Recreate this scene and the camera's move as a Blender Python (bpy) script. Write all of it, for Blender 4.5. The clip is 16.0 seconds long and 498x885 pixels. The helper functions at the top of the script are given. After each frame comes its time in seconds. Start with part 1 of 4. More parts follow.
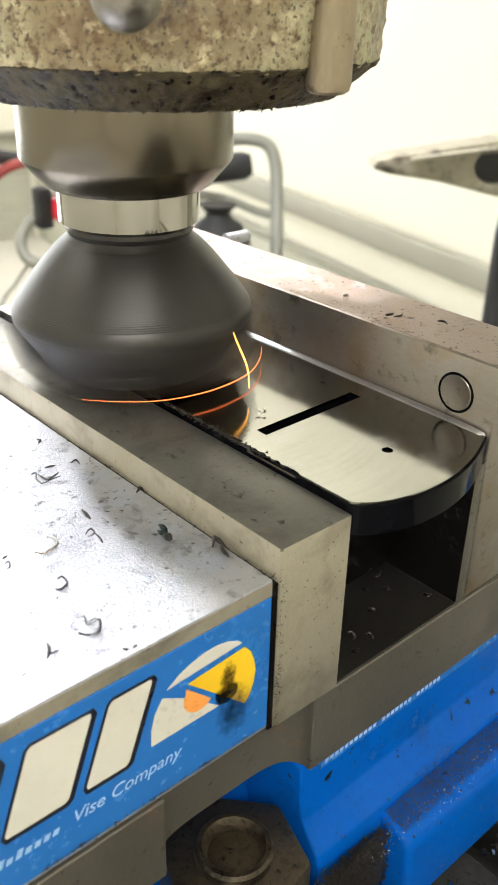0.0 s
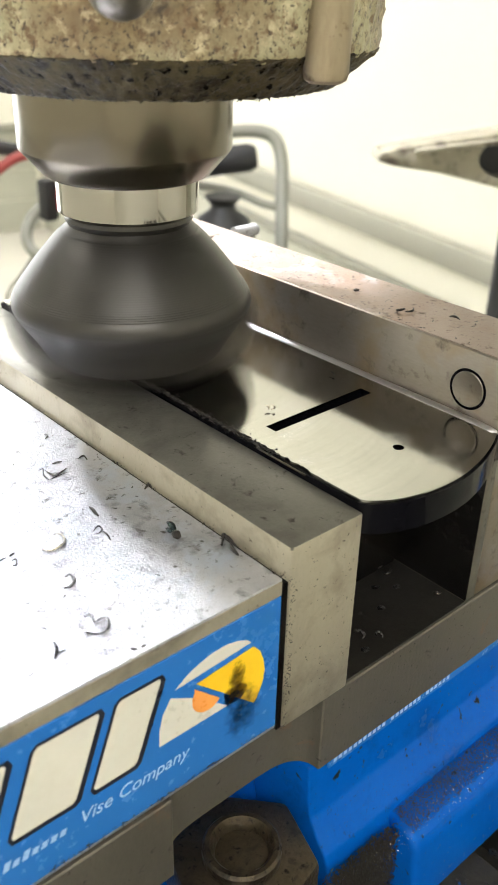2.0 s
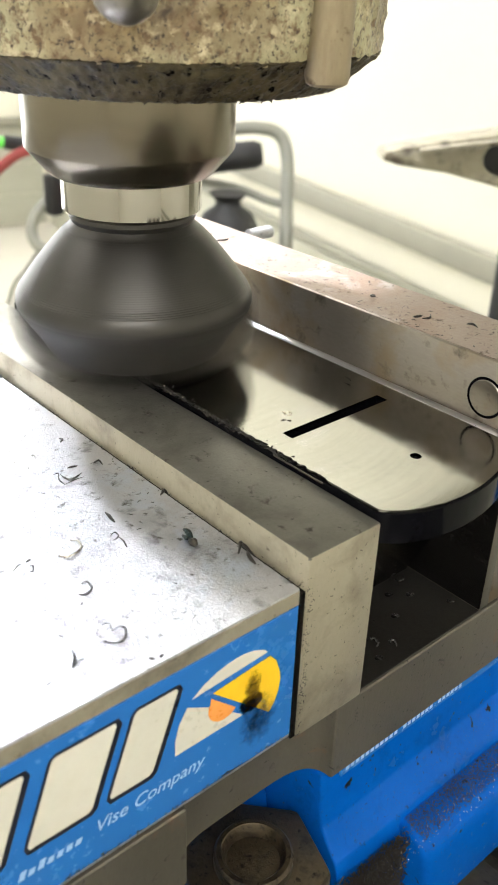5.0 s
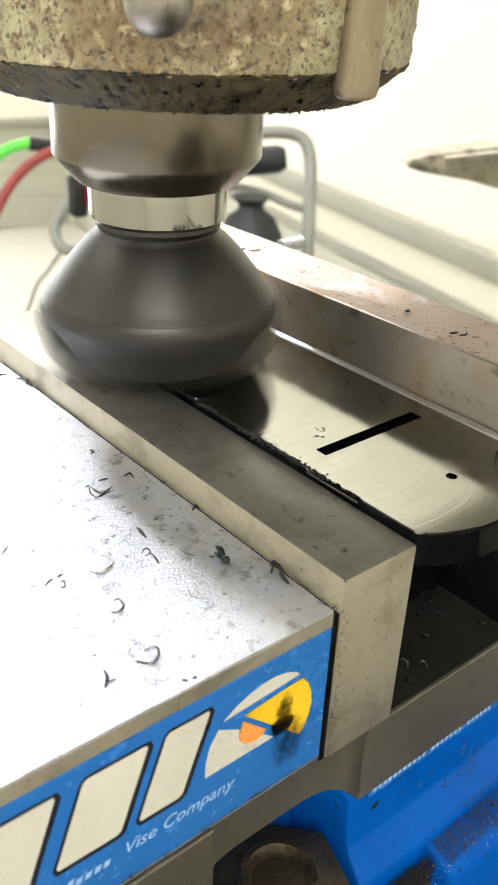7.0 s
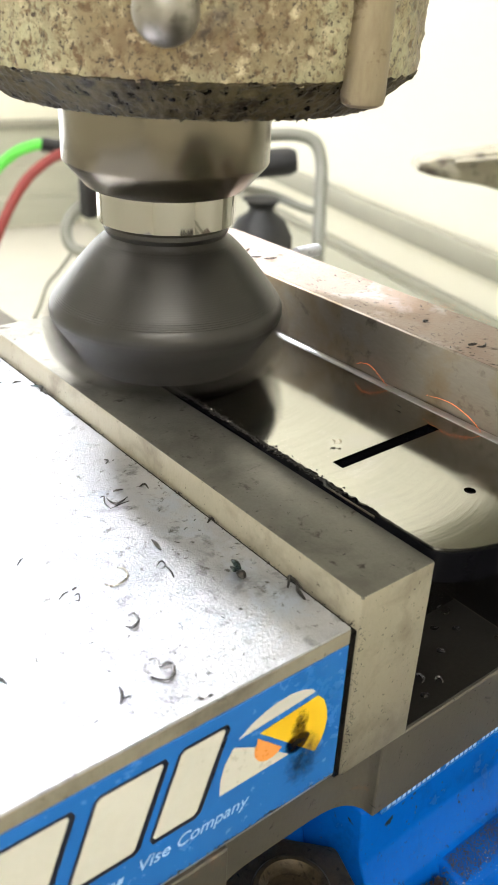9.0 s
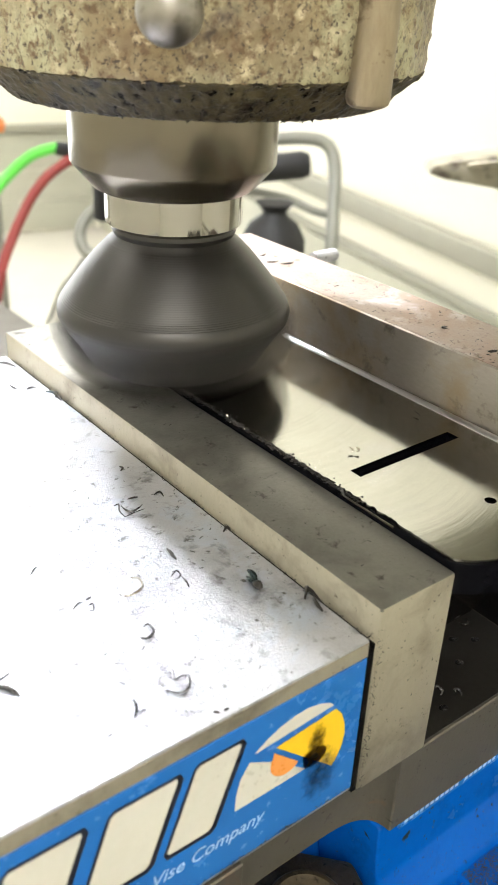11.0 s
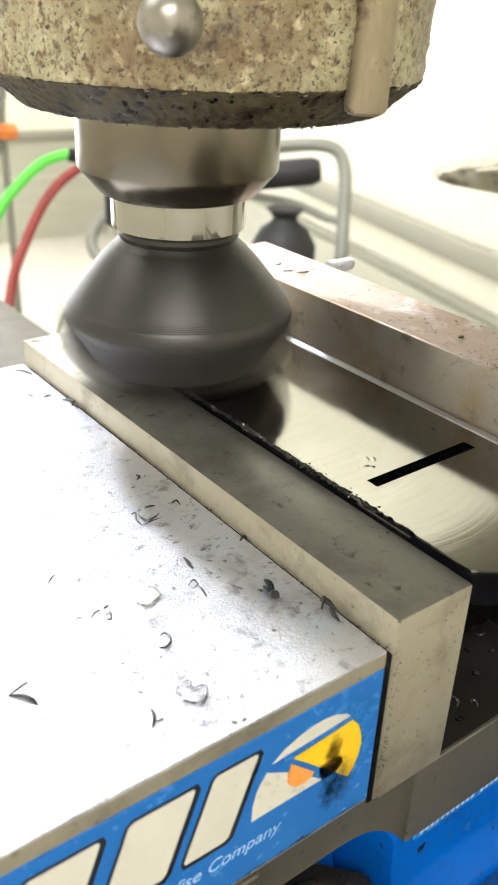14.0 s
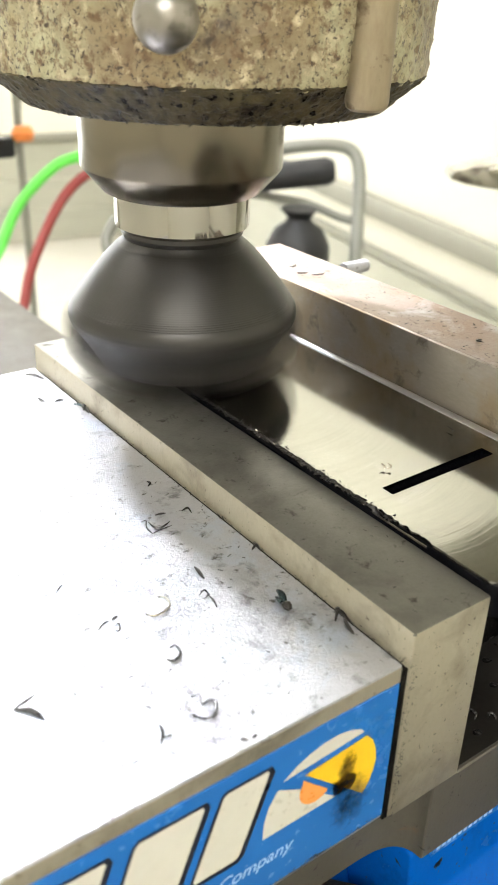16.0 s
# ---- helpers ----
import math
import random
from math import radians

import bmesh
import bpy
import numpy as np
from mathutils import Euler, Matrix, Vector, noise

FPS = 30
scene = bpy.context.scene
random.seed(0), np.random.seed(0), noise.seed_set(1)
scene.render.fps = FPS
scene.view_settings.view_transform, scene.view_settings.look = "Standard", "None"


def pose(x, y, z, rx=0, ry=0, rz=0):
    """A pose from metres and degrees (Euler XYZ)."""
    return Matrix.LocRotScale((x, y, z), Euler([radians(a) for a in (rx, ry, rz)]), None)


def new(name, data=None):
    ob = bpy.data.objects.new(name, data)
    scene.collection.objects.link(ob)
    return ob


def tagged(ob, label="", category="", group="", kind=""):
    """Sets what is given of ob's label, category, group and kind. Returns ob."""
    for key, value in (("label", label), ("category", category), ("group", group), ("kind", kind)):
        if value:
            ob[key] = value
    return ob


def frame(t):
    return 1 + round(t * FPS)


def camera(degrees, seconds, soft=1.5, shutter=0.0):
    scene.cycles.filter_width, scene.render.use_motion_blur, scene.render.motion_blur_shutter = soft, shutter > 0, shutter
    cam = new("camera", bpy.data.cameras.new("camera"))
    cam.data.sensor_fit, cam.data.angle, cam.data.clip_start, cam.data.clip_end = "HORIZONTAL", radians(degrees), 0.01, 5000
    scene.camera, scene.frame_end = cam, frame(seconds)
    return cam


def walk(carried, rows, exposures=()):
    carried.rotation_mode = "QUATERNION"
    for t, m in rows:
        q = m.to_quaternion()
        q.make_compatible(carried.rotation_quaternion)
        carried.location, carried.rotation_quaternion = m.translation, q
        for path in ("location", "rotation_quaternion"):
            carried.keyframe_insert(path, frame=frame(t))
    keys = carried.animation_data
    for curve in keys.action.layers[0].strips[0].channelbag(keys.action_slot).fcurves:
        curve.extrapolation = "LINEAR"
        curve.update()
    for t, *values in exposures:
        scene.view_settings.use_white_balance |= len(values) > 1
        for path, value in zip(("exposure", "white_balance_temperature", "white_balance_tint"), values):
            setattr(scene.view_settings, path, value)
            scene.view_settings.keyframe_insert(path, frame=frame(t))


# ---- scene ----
Z0 = 1.10          # height of the jaw tops over the floor
cam = camera(31.5, 16.0, shutter=1.0)
cam.data.dof.use_dof = True
cam.data.dof.focus_distance = 0.195
cam.data.dof.aperture_fstop = 44
walk(cam, [
    (0.0, pose(-0.09309, -0.09307, Z0 + 0.09114, 62.172, -1.251, -41.555)),
    (0.5, pose(-0.09314, -0.09399, Z0 + 0.09135, 62.121, -1.284, -41.483)),
    (1.0, pose(-0.09335, -0.09424, Z0 + 0.09188, 62.035, -1.445, -41.446)),
    (1.5, pose(-0.09247, -0.09463, Z0 + 0.09095, 61.910, -1.352, -41.266)),
    (2.0, pose(-0.09222, -0.09476, Z0 + 0.09079, 61.717, -1.277, -41.129)),
    (2.5, pose(-0.09302, -0.09607, Z0 + 0.09113, 61.653, -1.385, -41.224)),
    (3.0, pose(-0.09290, -0.09755, Z0 + 0.09072, 61.698, -1.382, -41.347)),
    (5.5, pose(-0.09336, -0.09729, Z0 + 0.09259, 61.429, -1.938, -40.274)),
    (6.0, pose(-0.09303, -0.09711, Z0 + 0.09291, 61.465, -2.060, -39.837)),
    (6.5, pose(-0.09348, -0.09661, Z0 + 0.09362, 61.556, -2.154, -39.378)),
    (7.0, pose(-0.09396, -0.09668, Z0 + 0.09368, 61.598, -2.220, -39.117)),
    (7.5, pose(-0.09393, -0.09673, Z0 + 0.09419, 61.614, -2.253, -38.890)),
    (8.0, pose(-0.09390, -0.09709, Z0 + 0.09431, 61.650, -2.314, -38.730)),
    (8.5, pose(-0.09416, -0.09736, Z0 + 0.09496, 61.585, -2.382, -38.588)),
    (9.0, pose(-0.09359, -0.09763, Z0 + 0.09482, 61.645, -2.394, -38.345)),
    (11.5, pose(-0.09246, -0.09985, Z0 + 0.09438, 61.838, -2.125, -37.317)),
    (12.0, pose(-0.09233, -0.10064, Z0 + 0.09454, 61.836, -2.075, -37.186)),
    (12.5, pose(-0.09195, -0.10121, Z0 + 0.09408, 61.956, -1.984, -36.952)),
    (13.0, pose(-0.09241, -0.10269, Z0 + 0.09421, 62.098, -1.868, -36.820)),
    (13.5, pose(-0.09302, -0.10318, Z0 + 0.09494, 62.141, -1.957, -36.776)),
    (14.0, pose(-0.09342, -0.10420, Z0 + 0.09516, 62.204, -2.069, -36.685)),
    (14.5, pose(-0.09374, -0.10410, Z0 + 0.09538, 62.155, -2.161, -36.617)),
    (15.0, pose(-0.09336, -0.10461, Z0 + 0.09545, 62.176, -2.090, -36.421)),
    (15.5, pose(-0.09251, -0.10483, Z0 + 0.09455, 62.253, -1.920, -36.130)),
    (16.0, pose(-0.09039, -0.10550, Z0 + 0.09446, 62.233, -1.583, -35.724)),
], exposures=[(0.0, 0.05), (5.5, 0.10), (9.0, 0.09), (11.5, 0.19), (16.0, 0.19)])

# ---- world ----
world = bpy.data.worlds.new("world")
scene.world = world
world.use_nodes = True
world.node_tree.nodes["Background"].inputs[0].default_value = (0.9, 0.92, 1.0, 1)
world.node_tree.nodes["Background"].inputs[1].default_value = 0.3

CM = 0.01
FEED = 0.194      # cm per second, the table's travel towards -y
MOVERS = []       # things that ride on the table
AXIS = (2.68, 8.35)


# ---- mesh helpers, in centimetres ----
def box(bm, x0, x1, y0, y1, z0, z1):
    v = [bm.verts.new((x, y, z)) for z in (z0, z1) for y in (y0, y1) for x in (x0, x1)]
    for f in ((0, 2, 3, 1), (4, 5, 7, 6), (0, 1, 5, 4), (2, 6, 7, 3), (0, 4, 6, 2), (1, 3, 7, 5)):
        bm.faces.new([v[i] for i in f])
    return bm


def block(x0, x1, y0, y1, z0, z1, bev=0.0, seg=2):
    bm = box(bmesh.new(), x0, x1, y0, y1, z0, z1)
    return soften(bm, bev, seg)


def soften(bm, bev, seg=2, angle=30):
    if bev > 0:
        bm.normal_update()
        es = [e for e in bm.edges if len(e.link_faces) == 2 and e.calc_face_angle(0) > radians(angle)]
        bmesh.ops.bevel(bm, geom=es, offset=bev, segments=seg, affect="EDGES", profile=0.5, clamp_overlap=True)
    return bm


def prism(points, axis, lo, hi, holes=()):
    """A flat outline (with holes) along an axis from lo to hi."""
    bm = bmesh.new()

    def place(a, b, c):
        return {"z": (a, b, c), "y": (a, c, b), "x": (c, a, b)}[axis]
    edges = []
    for loop in (points, *holes):
        vs = [bm.verts.new(place(a, b, lo)) for a, b in loop]
        edges += [bm.edges.new((vs[i], vs[(i + 1) % len(vs)])) for i in range(len(vs))]
    if holes:
        faces = [g for g in bmesh.ops.triangle_fill(bm, use_beauty=True, edges=edges)["geom"] if isinstance(g, bmesh.types.BMFace)]
    else:
        faces = [bm.faces.new([v for v in bm.verts])]
    up = bmesh.ops.extrude_face_region(bm, geom=faces)["geom"]
    d = {"z": (0, 0, hi - lo), "y": (0, hi - lo, 0), "x": (hi - lo, 0, 0)}[axis]
    bmesh.ops.translate(bm, vec=d, verts=[g for g in up if isinstance(g, bmesh.types.BMVert)])
    bmesh.ops.recalc_face_normals(bm, faces=bm.faces)
    return bm


def lathe(profile, centre=(0, 0), seg=72, closed=False):
    bm = bmesh.new()
    rings = []
    for r, z in profile:
        rings.append([bm.verts.new((centre[0] + r * math.cos(2 * math.pi * i / seg), centre[1] + r * math.sin(2 * math.pi * i / seg), z)) for i in range(seg)])
    pairs = list(zip(rings, rings[1:])) + ([(rings[-1], rings[0])] if closed else [])
    for a, b in pairs:
        for i in range(seg):
            bm.faces.new((a[i], a[(i + 1) % seg], b[(i + 1) % seg], b[i]))
    if not closed:
        bm.faces.new(rings[0])
        bm.faces.new(rings[-1])
    bmesh.ops.recalc_face_normals(bm, faces=bm.faces)
    for f in bm.faces:
        f.smooth = len(f.verts) == 4
    return bm


def tube(points, r, seg=10, smooth_steps=5, taper=None):
    """A round tube along a smoothed line."""
    pts = [Vector(p) for p in points]
    line = []
    n = len(pts)
    for i in range(n - 1):
        p0, p1, p2, p3 = pts[max(i - 1, 0)], pts[i], pts[i + 1], pts[min(i + 2, n - 1)]
        for k in range(smooth_steps):
            t = k / smooth_steps
            line.append(0.5 * ((2 * p1) + (p2 - p0) * t + (2 * p0 - 5 * p1 + 4 * p2 - p3) * t * t + (3 * p1 - p0 - 3 * p2 + p3) * t ** 3))
    line.append(pts[-1])
    bm = bmesh.new()
    rings = []
    side = None
    for i, p in enumerate(line):
        d = (line[min(i + 1, len(line) - 1)] - line[max(i - 1, 0)]).normalized()
        if side is None:
            side = d.orthogonal().normalized()
        side = (side - d * side.dot(d)).normalized()
        other = d.cross(side)
        rr = r * (taper(i / (len(line) - 1)) if taper else 1)
        rings.append([bm.verts.new(p + rr * (math.cos(2 * math.pi * j / seg) * side + math.sin(2 * math.pi * j / seg) * other)) for j in range(seg)])
    for a, b in zip(rings, rings[1:]):
        for j in range(seg):
            bm.faces.new((a[j], a[(j + 1) % seg], b[(j + 1) % seg], b[j])).smooth = True
    bm.faces.new(rings[0][::-1])
    bm.faces.new(rings[-1])
    return bm


ORIGIN = {}


def thing(name, origin, label, category, group="", kind="", moves=False):
    """An Empty at a thing's base."""
    ob = new(name)
    ob.empty_display_size = 0.01
    ob.location = (origin[0] * CM, origin[1] * CM, Z0 + origin[2] * CM)
    ORIGIN[ob] = Vector(origin)
    tagged(ob, label, category, group, kind)
    if moves:
        MOVERS.append(ob)
    return ob


def to_mesh(name, bm, material, origin):
    for v in bm.verts:
        v.co = (v.co - origin) * CM
    me = bpy.data.meshes.new(name)
    bm.to_mesh(me)
    bm.free()
    for m in (material if isinstance(material, (list, tuple)) else [material]):
        me.materials.append(m)
    me.set_sharp_from_angle(angle=radians(28))
    return me


def part(name, bm, material, parent, label="", smooth=False):
    o = ORIGIN[parent]
    me = to_mesh(name, bm, material, o)
    if smooth:
        me.shade_smooth()
        me.set_sharp_from_angle(angle=radians(50))
    ob = new(name, me)
    ob.parent = parent
    ORIGIN[ob] = o
    return tagged(ob, label)


def solo(name, bm, material, origin, label, category, group="", kind="", moves=False):
    """A thing that is one mesh."""
    ob = new(name, to_mesh(name, bm, material, Vector(origin)))
    ob.location = (origin[0] * CM, origin[1] * CM, Z0 + origin[2] * CM)
    ORIGIN[ob] = Vector(origin)
    if moves:
        MOVERS.append(ob)
    return tagged(ob, label, category, group, kind)


# ---- materials ----
def node(nt, kind, **inputs):
    n = nt.nodes.new(kind)
    for k, v in inputs.items():
        n.inputs[k.replace("_", " ")].default_value = v
    return n


def surface(name, c1, c2, scale=40.0, rough=(0.3, 0.5), metal=0.0, bump=0.0, fine=600.0, stretch=(1, 1, 1), spots=(), coat=0.0, rand=0.0, bump_scale=None, spec=0.5):
    """Two-scale mottled surface. spots: (colour, scale, from, to, roughness or None) laid over one another."""
    m = bpy.data.materials.new(name)
    m.use_nodes = True
    nt = m.node_tree
    b = nt.nodes["Principled BSDF"]
    L = nt.links.new
    tc = nt.nodes.new("ShaderNodeTexCoord")
    mp = node(nt, "ShaderNodeMapping", Scale=stretch)
    L(tc.outputs["Object"], mp.inputs["Vector"])
    big = node(nt, "ShaderNodeTexNoise", Scale=scale, Detail=6.0, Roughness=0.6)
    small = node(nt, "ShaderNodeTexNoise", Scale=fine, Detail=4.0, Roughness=0.65)
    L(mp.outputs[0], big.inputs["Vector"])
    L(mp.outputs[0], small.inputs["Vector"])
    mixf = node(nt, "ShaderNodeMix")
    mixf.inputs["Factor"].default_value = 0.4
    L(big.outputs["Fac"], mixf.inputs["A"])
    L(small.outputs["Fac"], mixf.inputs["B"])
    sharp = node(nt, "ShaderNodeMapRange", From_Min=0.3, From_Max=0.7)
    L(mixf.outputs["Result"], sharp.inputs["Value"])
    col = nt.nodes.new("ShaderNodeMix")
    col.data_type = "RGBA"
    col.inputs["A"].default_value, col.inputs["B"].default_value = (*c1, 1), (*c2, 1)
    L(sharp.outputs[0], col.inputs["Factor"])
    out = col.outputs["Result"]
    ro = node(nt, "ShaderNodeMapRange", To_Min=rough[0], To_Max=rough[1])
    L(sharp.outputs[0], ro.inputs["Value"])
    rout = ro.outputs[0]
    mout = None
    for k, (c, s, lo, hi, r) in enumerate(spots):
        nz = node(nt, "ShaderNodeTexNoise", Scale=s, Detail=5.0, Roughness=0.62, Distortion=0.3)
        off = node(nt, "ShaderNodeMapping", Location=(3.1 * k + 1, 1.7 * k, 0.3))
        L(tc.outputs["Object"], off.inputs["Vector"])
        L(off.outputs[0], nz.inputs["Vector"])
        th = node(nt, "ShaderNodeMapRange", From_Min=lo, From_Max=hi)
        L(nz.outputs["Fac"], th.inputs["Value"])
        mx = nt.nodes.new("ShaderNodeMix")
        mx.data_type = "RGBA"
        mx.inputs["B"].default_value = (*c, 1)
        L(th.outputs[0], mx.inputs["Factor"])
        L(out, mx.inputs["A"])
        out = mx.outputs["Result"]
        if r is not None:
            rm = nt.nodes.new("ShaderNodeMix")
            rm.inputs["B"].default_value = r
            L(th.outputs[0], rm.inputs["Factor"])
            L(rout, rm.inputs["A"])
            rout = rm.outputs["Result"]
    if rand:
        oi = nt.nodes.new("ShaderNodeObjectInfo")
        hs = nt.nodes.new("ShaderNodeHueSaturation")
        mr = node(nt, "ShaderNodeMapRange", To_Min=1 - rand, To_Max=1 + rand)
        L(oi.outputs["Random"], mr.inputs["Value"])
        L(mr.outputs[0], hs.inputs["Value"])
        L(out, hs.inputs["Color"])
        out = hs.outputs["Color"]
    L(out, b.inputs["Base Color"])
    L(rout, b.inputs["Roughness"])
    b.inputs["Metallic"].default_value = metal
    b.inputs["Coat Weight"].default_value = coat
    b.inputs["Specular IOR Level"].default_value = spec
    if bump:
        bp = node(nt, "ShaderNodeBump", Strength=bump, Distance=0.0004)
        src = small
        if bump_scale:
            src = node(nt, "ShaderNodeTexNoise", Scale=bump_scale, Detail=5.0, Roughness=0.6)
            L(mp.outputs[0], src.inputs["Vector"])
        L(src.outputs["Fac"], bp.inputs["Height"])
        L(bp.outputs[0], b.inputs["Normal"])
    return m


def glow(name, colour, strength):
    m = bpy.data.materials.new(name)
    m.use_nodes = True
    nt = m.node_tree
    b = nt.nodes["Principled BSDF"]
    b.inputs["Base Color"].default_value = (*colour, 1)
    b.inputs["Emission Color"].default_value = (*colour, 1)
    b.inputs["Emission Strength"].default_value = strength
    return m


def milled(name):
    """Face-milled steel: arcs of the cutter's sweep, one after another along the feed."""
    m = surface(name, (0.28, 0.276, 0.248), (0.34, 0.335, 0.304), scale=60, rough=(0.09, 0.13), metal=1.0, fine=900, spots=(((0.36, 0.35, 0.34), 42, 0.56, 0.70, 0.26),))
    nt = m.node_tree
    L = nt.links.new
    b = nt.nodes["Principled BSDF"]
    tc = nt.nodes.new("ShaderNodeTexCoord")
    sp = nt.nodes.new("ShaderNodeSeparateXYZ")
    L(tc.outputs["Object"], sp.inputs[0])

    def op(kind, a, c):
        n = nt.nodes.new("ShaderNodeMath")
        n.operation = kind
        for i, v in enumerate((a, c)):
            if isinstance(v, (int, float)):
                n.inputs[i].default_value = v
            else:
                L(v, n.inputs[i])
        return n.outputs[0]
    dx = op("SUBTRACT", sp.outputs["X"], (AXIS[0] - 4.1) * CM)
    inside = op("MAXIMUM", op("SUBTRACT", 0.0335 ** 2, op("MULTIPLY", dx, dx)), 0.0)
    f = op("ADD", sp.outputs["Y"], op("SQRT", inside, 0))
    cb = nt.nodes.new("ShaderNodeCombineXYZ")
    L(op("MULTIPLY", f, 1.0), cb.inputs["X"])
    L(op("MULTIPLY", sp.outputs["X"], 0.03), cb.inputs["Y"])
    nz = node(nt, "ShaderNodeTexNoise", Scale=900.0, Detail=3.0, Roughness=0.6)
    L(cb.outputs[0], nz.inputs["Vector"])
    streak = node(nt, "ShaderNodeMapRange", From_Min=0.3, From_Max=0.7, To_Min=0.93, To_Max=1.04)
    L(nz.outputs["Fac"], streak.inputs["Value"])
    hs = nt.nodes.new("ShaderNodeHueSaturation")
    L(streak.outputs[0], hs.inputs["Value"])
    L(b.inputs["Base Color"].links[0].from_socket, hs.inputs["Color"])
    L(hs.outputs["Color"], b.inputs["Base Color"])
    bp = node(nt, "ShaderNodeBump", Strength=0.06, Distance=0.0002)
    L(nz.outputs["Fac"], bp.inputs["Height"])
    L(bp.outputs[0], b.inputs["Normal"])
    return m


STEEL_GROUND = surface("ground_steel", (0.43, 0.435, 0.465), (0.55, 0.555, 0.59), scale=35, rough=(0.24, 0.38), metal=0.62, bump=0.6, fine=1500, bump_scale=1900,
                       spots=(((0.30, 0.305, 0.33), 45, 0.46, 0.68, 0.44), ((0.48, 0.53, 0.62), 80, 0.54, 0.70, 0.3), ((0.19, 0.19, 0.20), 190, 0.55, 0.70, 0.5), ((0.10, 0.095, 0.09), 420, 0.60, 0.70, 0.5), ((0.14, 0.13, 0.13), 1100, 0.66, 0.74, 0.5)))
# jaw plate steel, darkened for the shadow lying on its top
STEEL_JAW_SHADED = surface("shaded_jaw_steel", (0.125, 0.121, 0.103), (0.175, 0.169, 0.146), scale=30, rough=(0.28, 0.42), metal=0.5, bump=0.2, fine=1300,
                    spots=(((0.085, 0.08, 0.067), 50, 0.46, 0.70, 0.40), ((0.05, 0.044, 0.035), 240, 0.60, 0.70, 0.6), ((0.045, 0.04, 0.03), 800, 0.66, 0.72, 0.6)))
# lighter, matte beige copy for the plate's better lit upright faces
PALE_JAW = surface("pale_matte_jaw_steel", (0.285, 0.257, 0.192), (0.365, 0.332, 0.255), scale=40, rough=(0.45, 0.6), metal=0.35, bump=0.25, fine=1300, stretch=(1, 1, 0.4),
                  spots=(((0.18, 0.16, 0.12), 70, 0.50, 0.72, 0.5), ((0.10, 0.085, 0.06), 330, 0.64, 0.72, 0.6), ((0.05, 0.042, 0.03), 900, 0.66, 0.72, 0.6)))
STEEL_BED = surface("bed_steel", (0.095, 0.088, 0.070), (0.155, 0.143, 0.117), scale=45, rough=(0.4, 0.55), metal=0.5, bump=0.15, fine=1200, stretch=(1, 1, 0.35),
                    spots=(((0.22, 0.13, 0.08), 90, 0.64, 0.76, 0.6), ((0.06, 0.055, 0.05), 260, 0.64, 0.72, 0.6), ((0.05, 0.045, 0.04), 700, 0.64, 0.72, 0.6)))
STEEL_FIXED = surface("fixed_jaw_steel", (0.24, 0.215, 0.195), (0.33, 0.30, 0.268), scale=40, rough=(0.29, 0.41), metal=0.85, fine=1400, stretch=(1, 0.3, 1),
                      spots=(((0.27, 0.21, 0.14), 55, 0.46, 0.70, 0.46), ((0.12, 0.10, 0.085), 150, 0.58, 0.74, 0.42),))
STEEL_RUSTY = surface("rusty_top_steel", (0.23, 0.18, 0.155), (0.31, 0.255, 0.225), scale=30, rough=(0.44, 0.56), metal=0.88, bump=0.3, fine=1100, bump_scale=900,
                      spots=(((0.27, 0.18, 0.13), 50, 0.46, 0.78, 0.6), ((0.42, 0.40, 0.40), 75, 0.56, 0.72, 0.5), ((0.11, 0.08, 0.06), 260, 0.60, 0.70, 0.6), ((0.05, 0.042, 0.038), 520, 0.62, 0.69, 0.6)))
BLACK_SCALE = surface("black_mill_scale", (0.002, 0.002, 0.003), (0.006, 0.006, 0.008), scale=60, rough=(0.06, 0.16), metal=0.0, bump=0.25, fine=500, bump_scale=120, spec=0.09)
# oily bed steel, darkened for the shade under the workpiece
SHADED_BED = surface("shaded_oily_bed_steel", (0.022, 0.020, 0.017), (0.042, 0.039, 0.034), scale=60, rough=(0.25, 0.42), metal=0.5, bump=0.2, fine=900)
# much paler than the milled face, so the edge highlight reads as a line
BEAD_STEEL = surface("highlight_bead_steel", (0.78, 0.77, 0.82), (0.88, 0.87, 0.92), scale=120, rough=(0.26, 0.38), metal=1.0, bump=0.2, fine=900)
MILLED = milled("milled_steel")
# near-black for shaded hollows: under the workpiece and behind the jaw plate
SHADE_BLACK = surface("shade_black", (0.003, 0.003, 0.003), (0.010, 0.009, 0.008), scale=70, rough=(0.12, 0.3), metal=0.0, bump=0.35, fine=500, bump_scale=180, spec=0.2)
BLUE = surface("blue_enamel", (0.000, 0.074, 0.37), (0.001, 0.095, 0.45), scale=25, rough=(0.16, 0.28), bump=0.12, fine=500, bump_scale=120, spec=0.10,
               spots=(((0.002, 0.04, 0.18), 70, 0.56, 0.76, 0.35), ((0.006, 0.008, 0.012), 260, 0.635, 0.68, 0.45), ((0.006, 0.008, 0.012), 700, 0.65, 0.69, 0.45)))
LABEL_BLUE = surface("label_blue", (0.020, 0.145, 0.47), (0.024, 0.163, 0.51), scale=20, rough=(0.22, 0.3), fine=400, spots=(((0.02, 0.06, 0.15), 130, 0.72, 0.80, 0.5),))
LABEL_WHITE = surface("label_white", (0.60, 0.58, 0.50), (0.67, 0.65, 0.58), scale=30, rough=(0.25, 0.35), spots=(((0.4, 0.38, 0.32), 200, 0.70, 0.8, 0.5),))
LABEL_BLACK = surface("label_black", (0.010, 0.012, 0.022), (0.016, 0.018, 0.03), scale=30, rough=(0.25, 0.35))
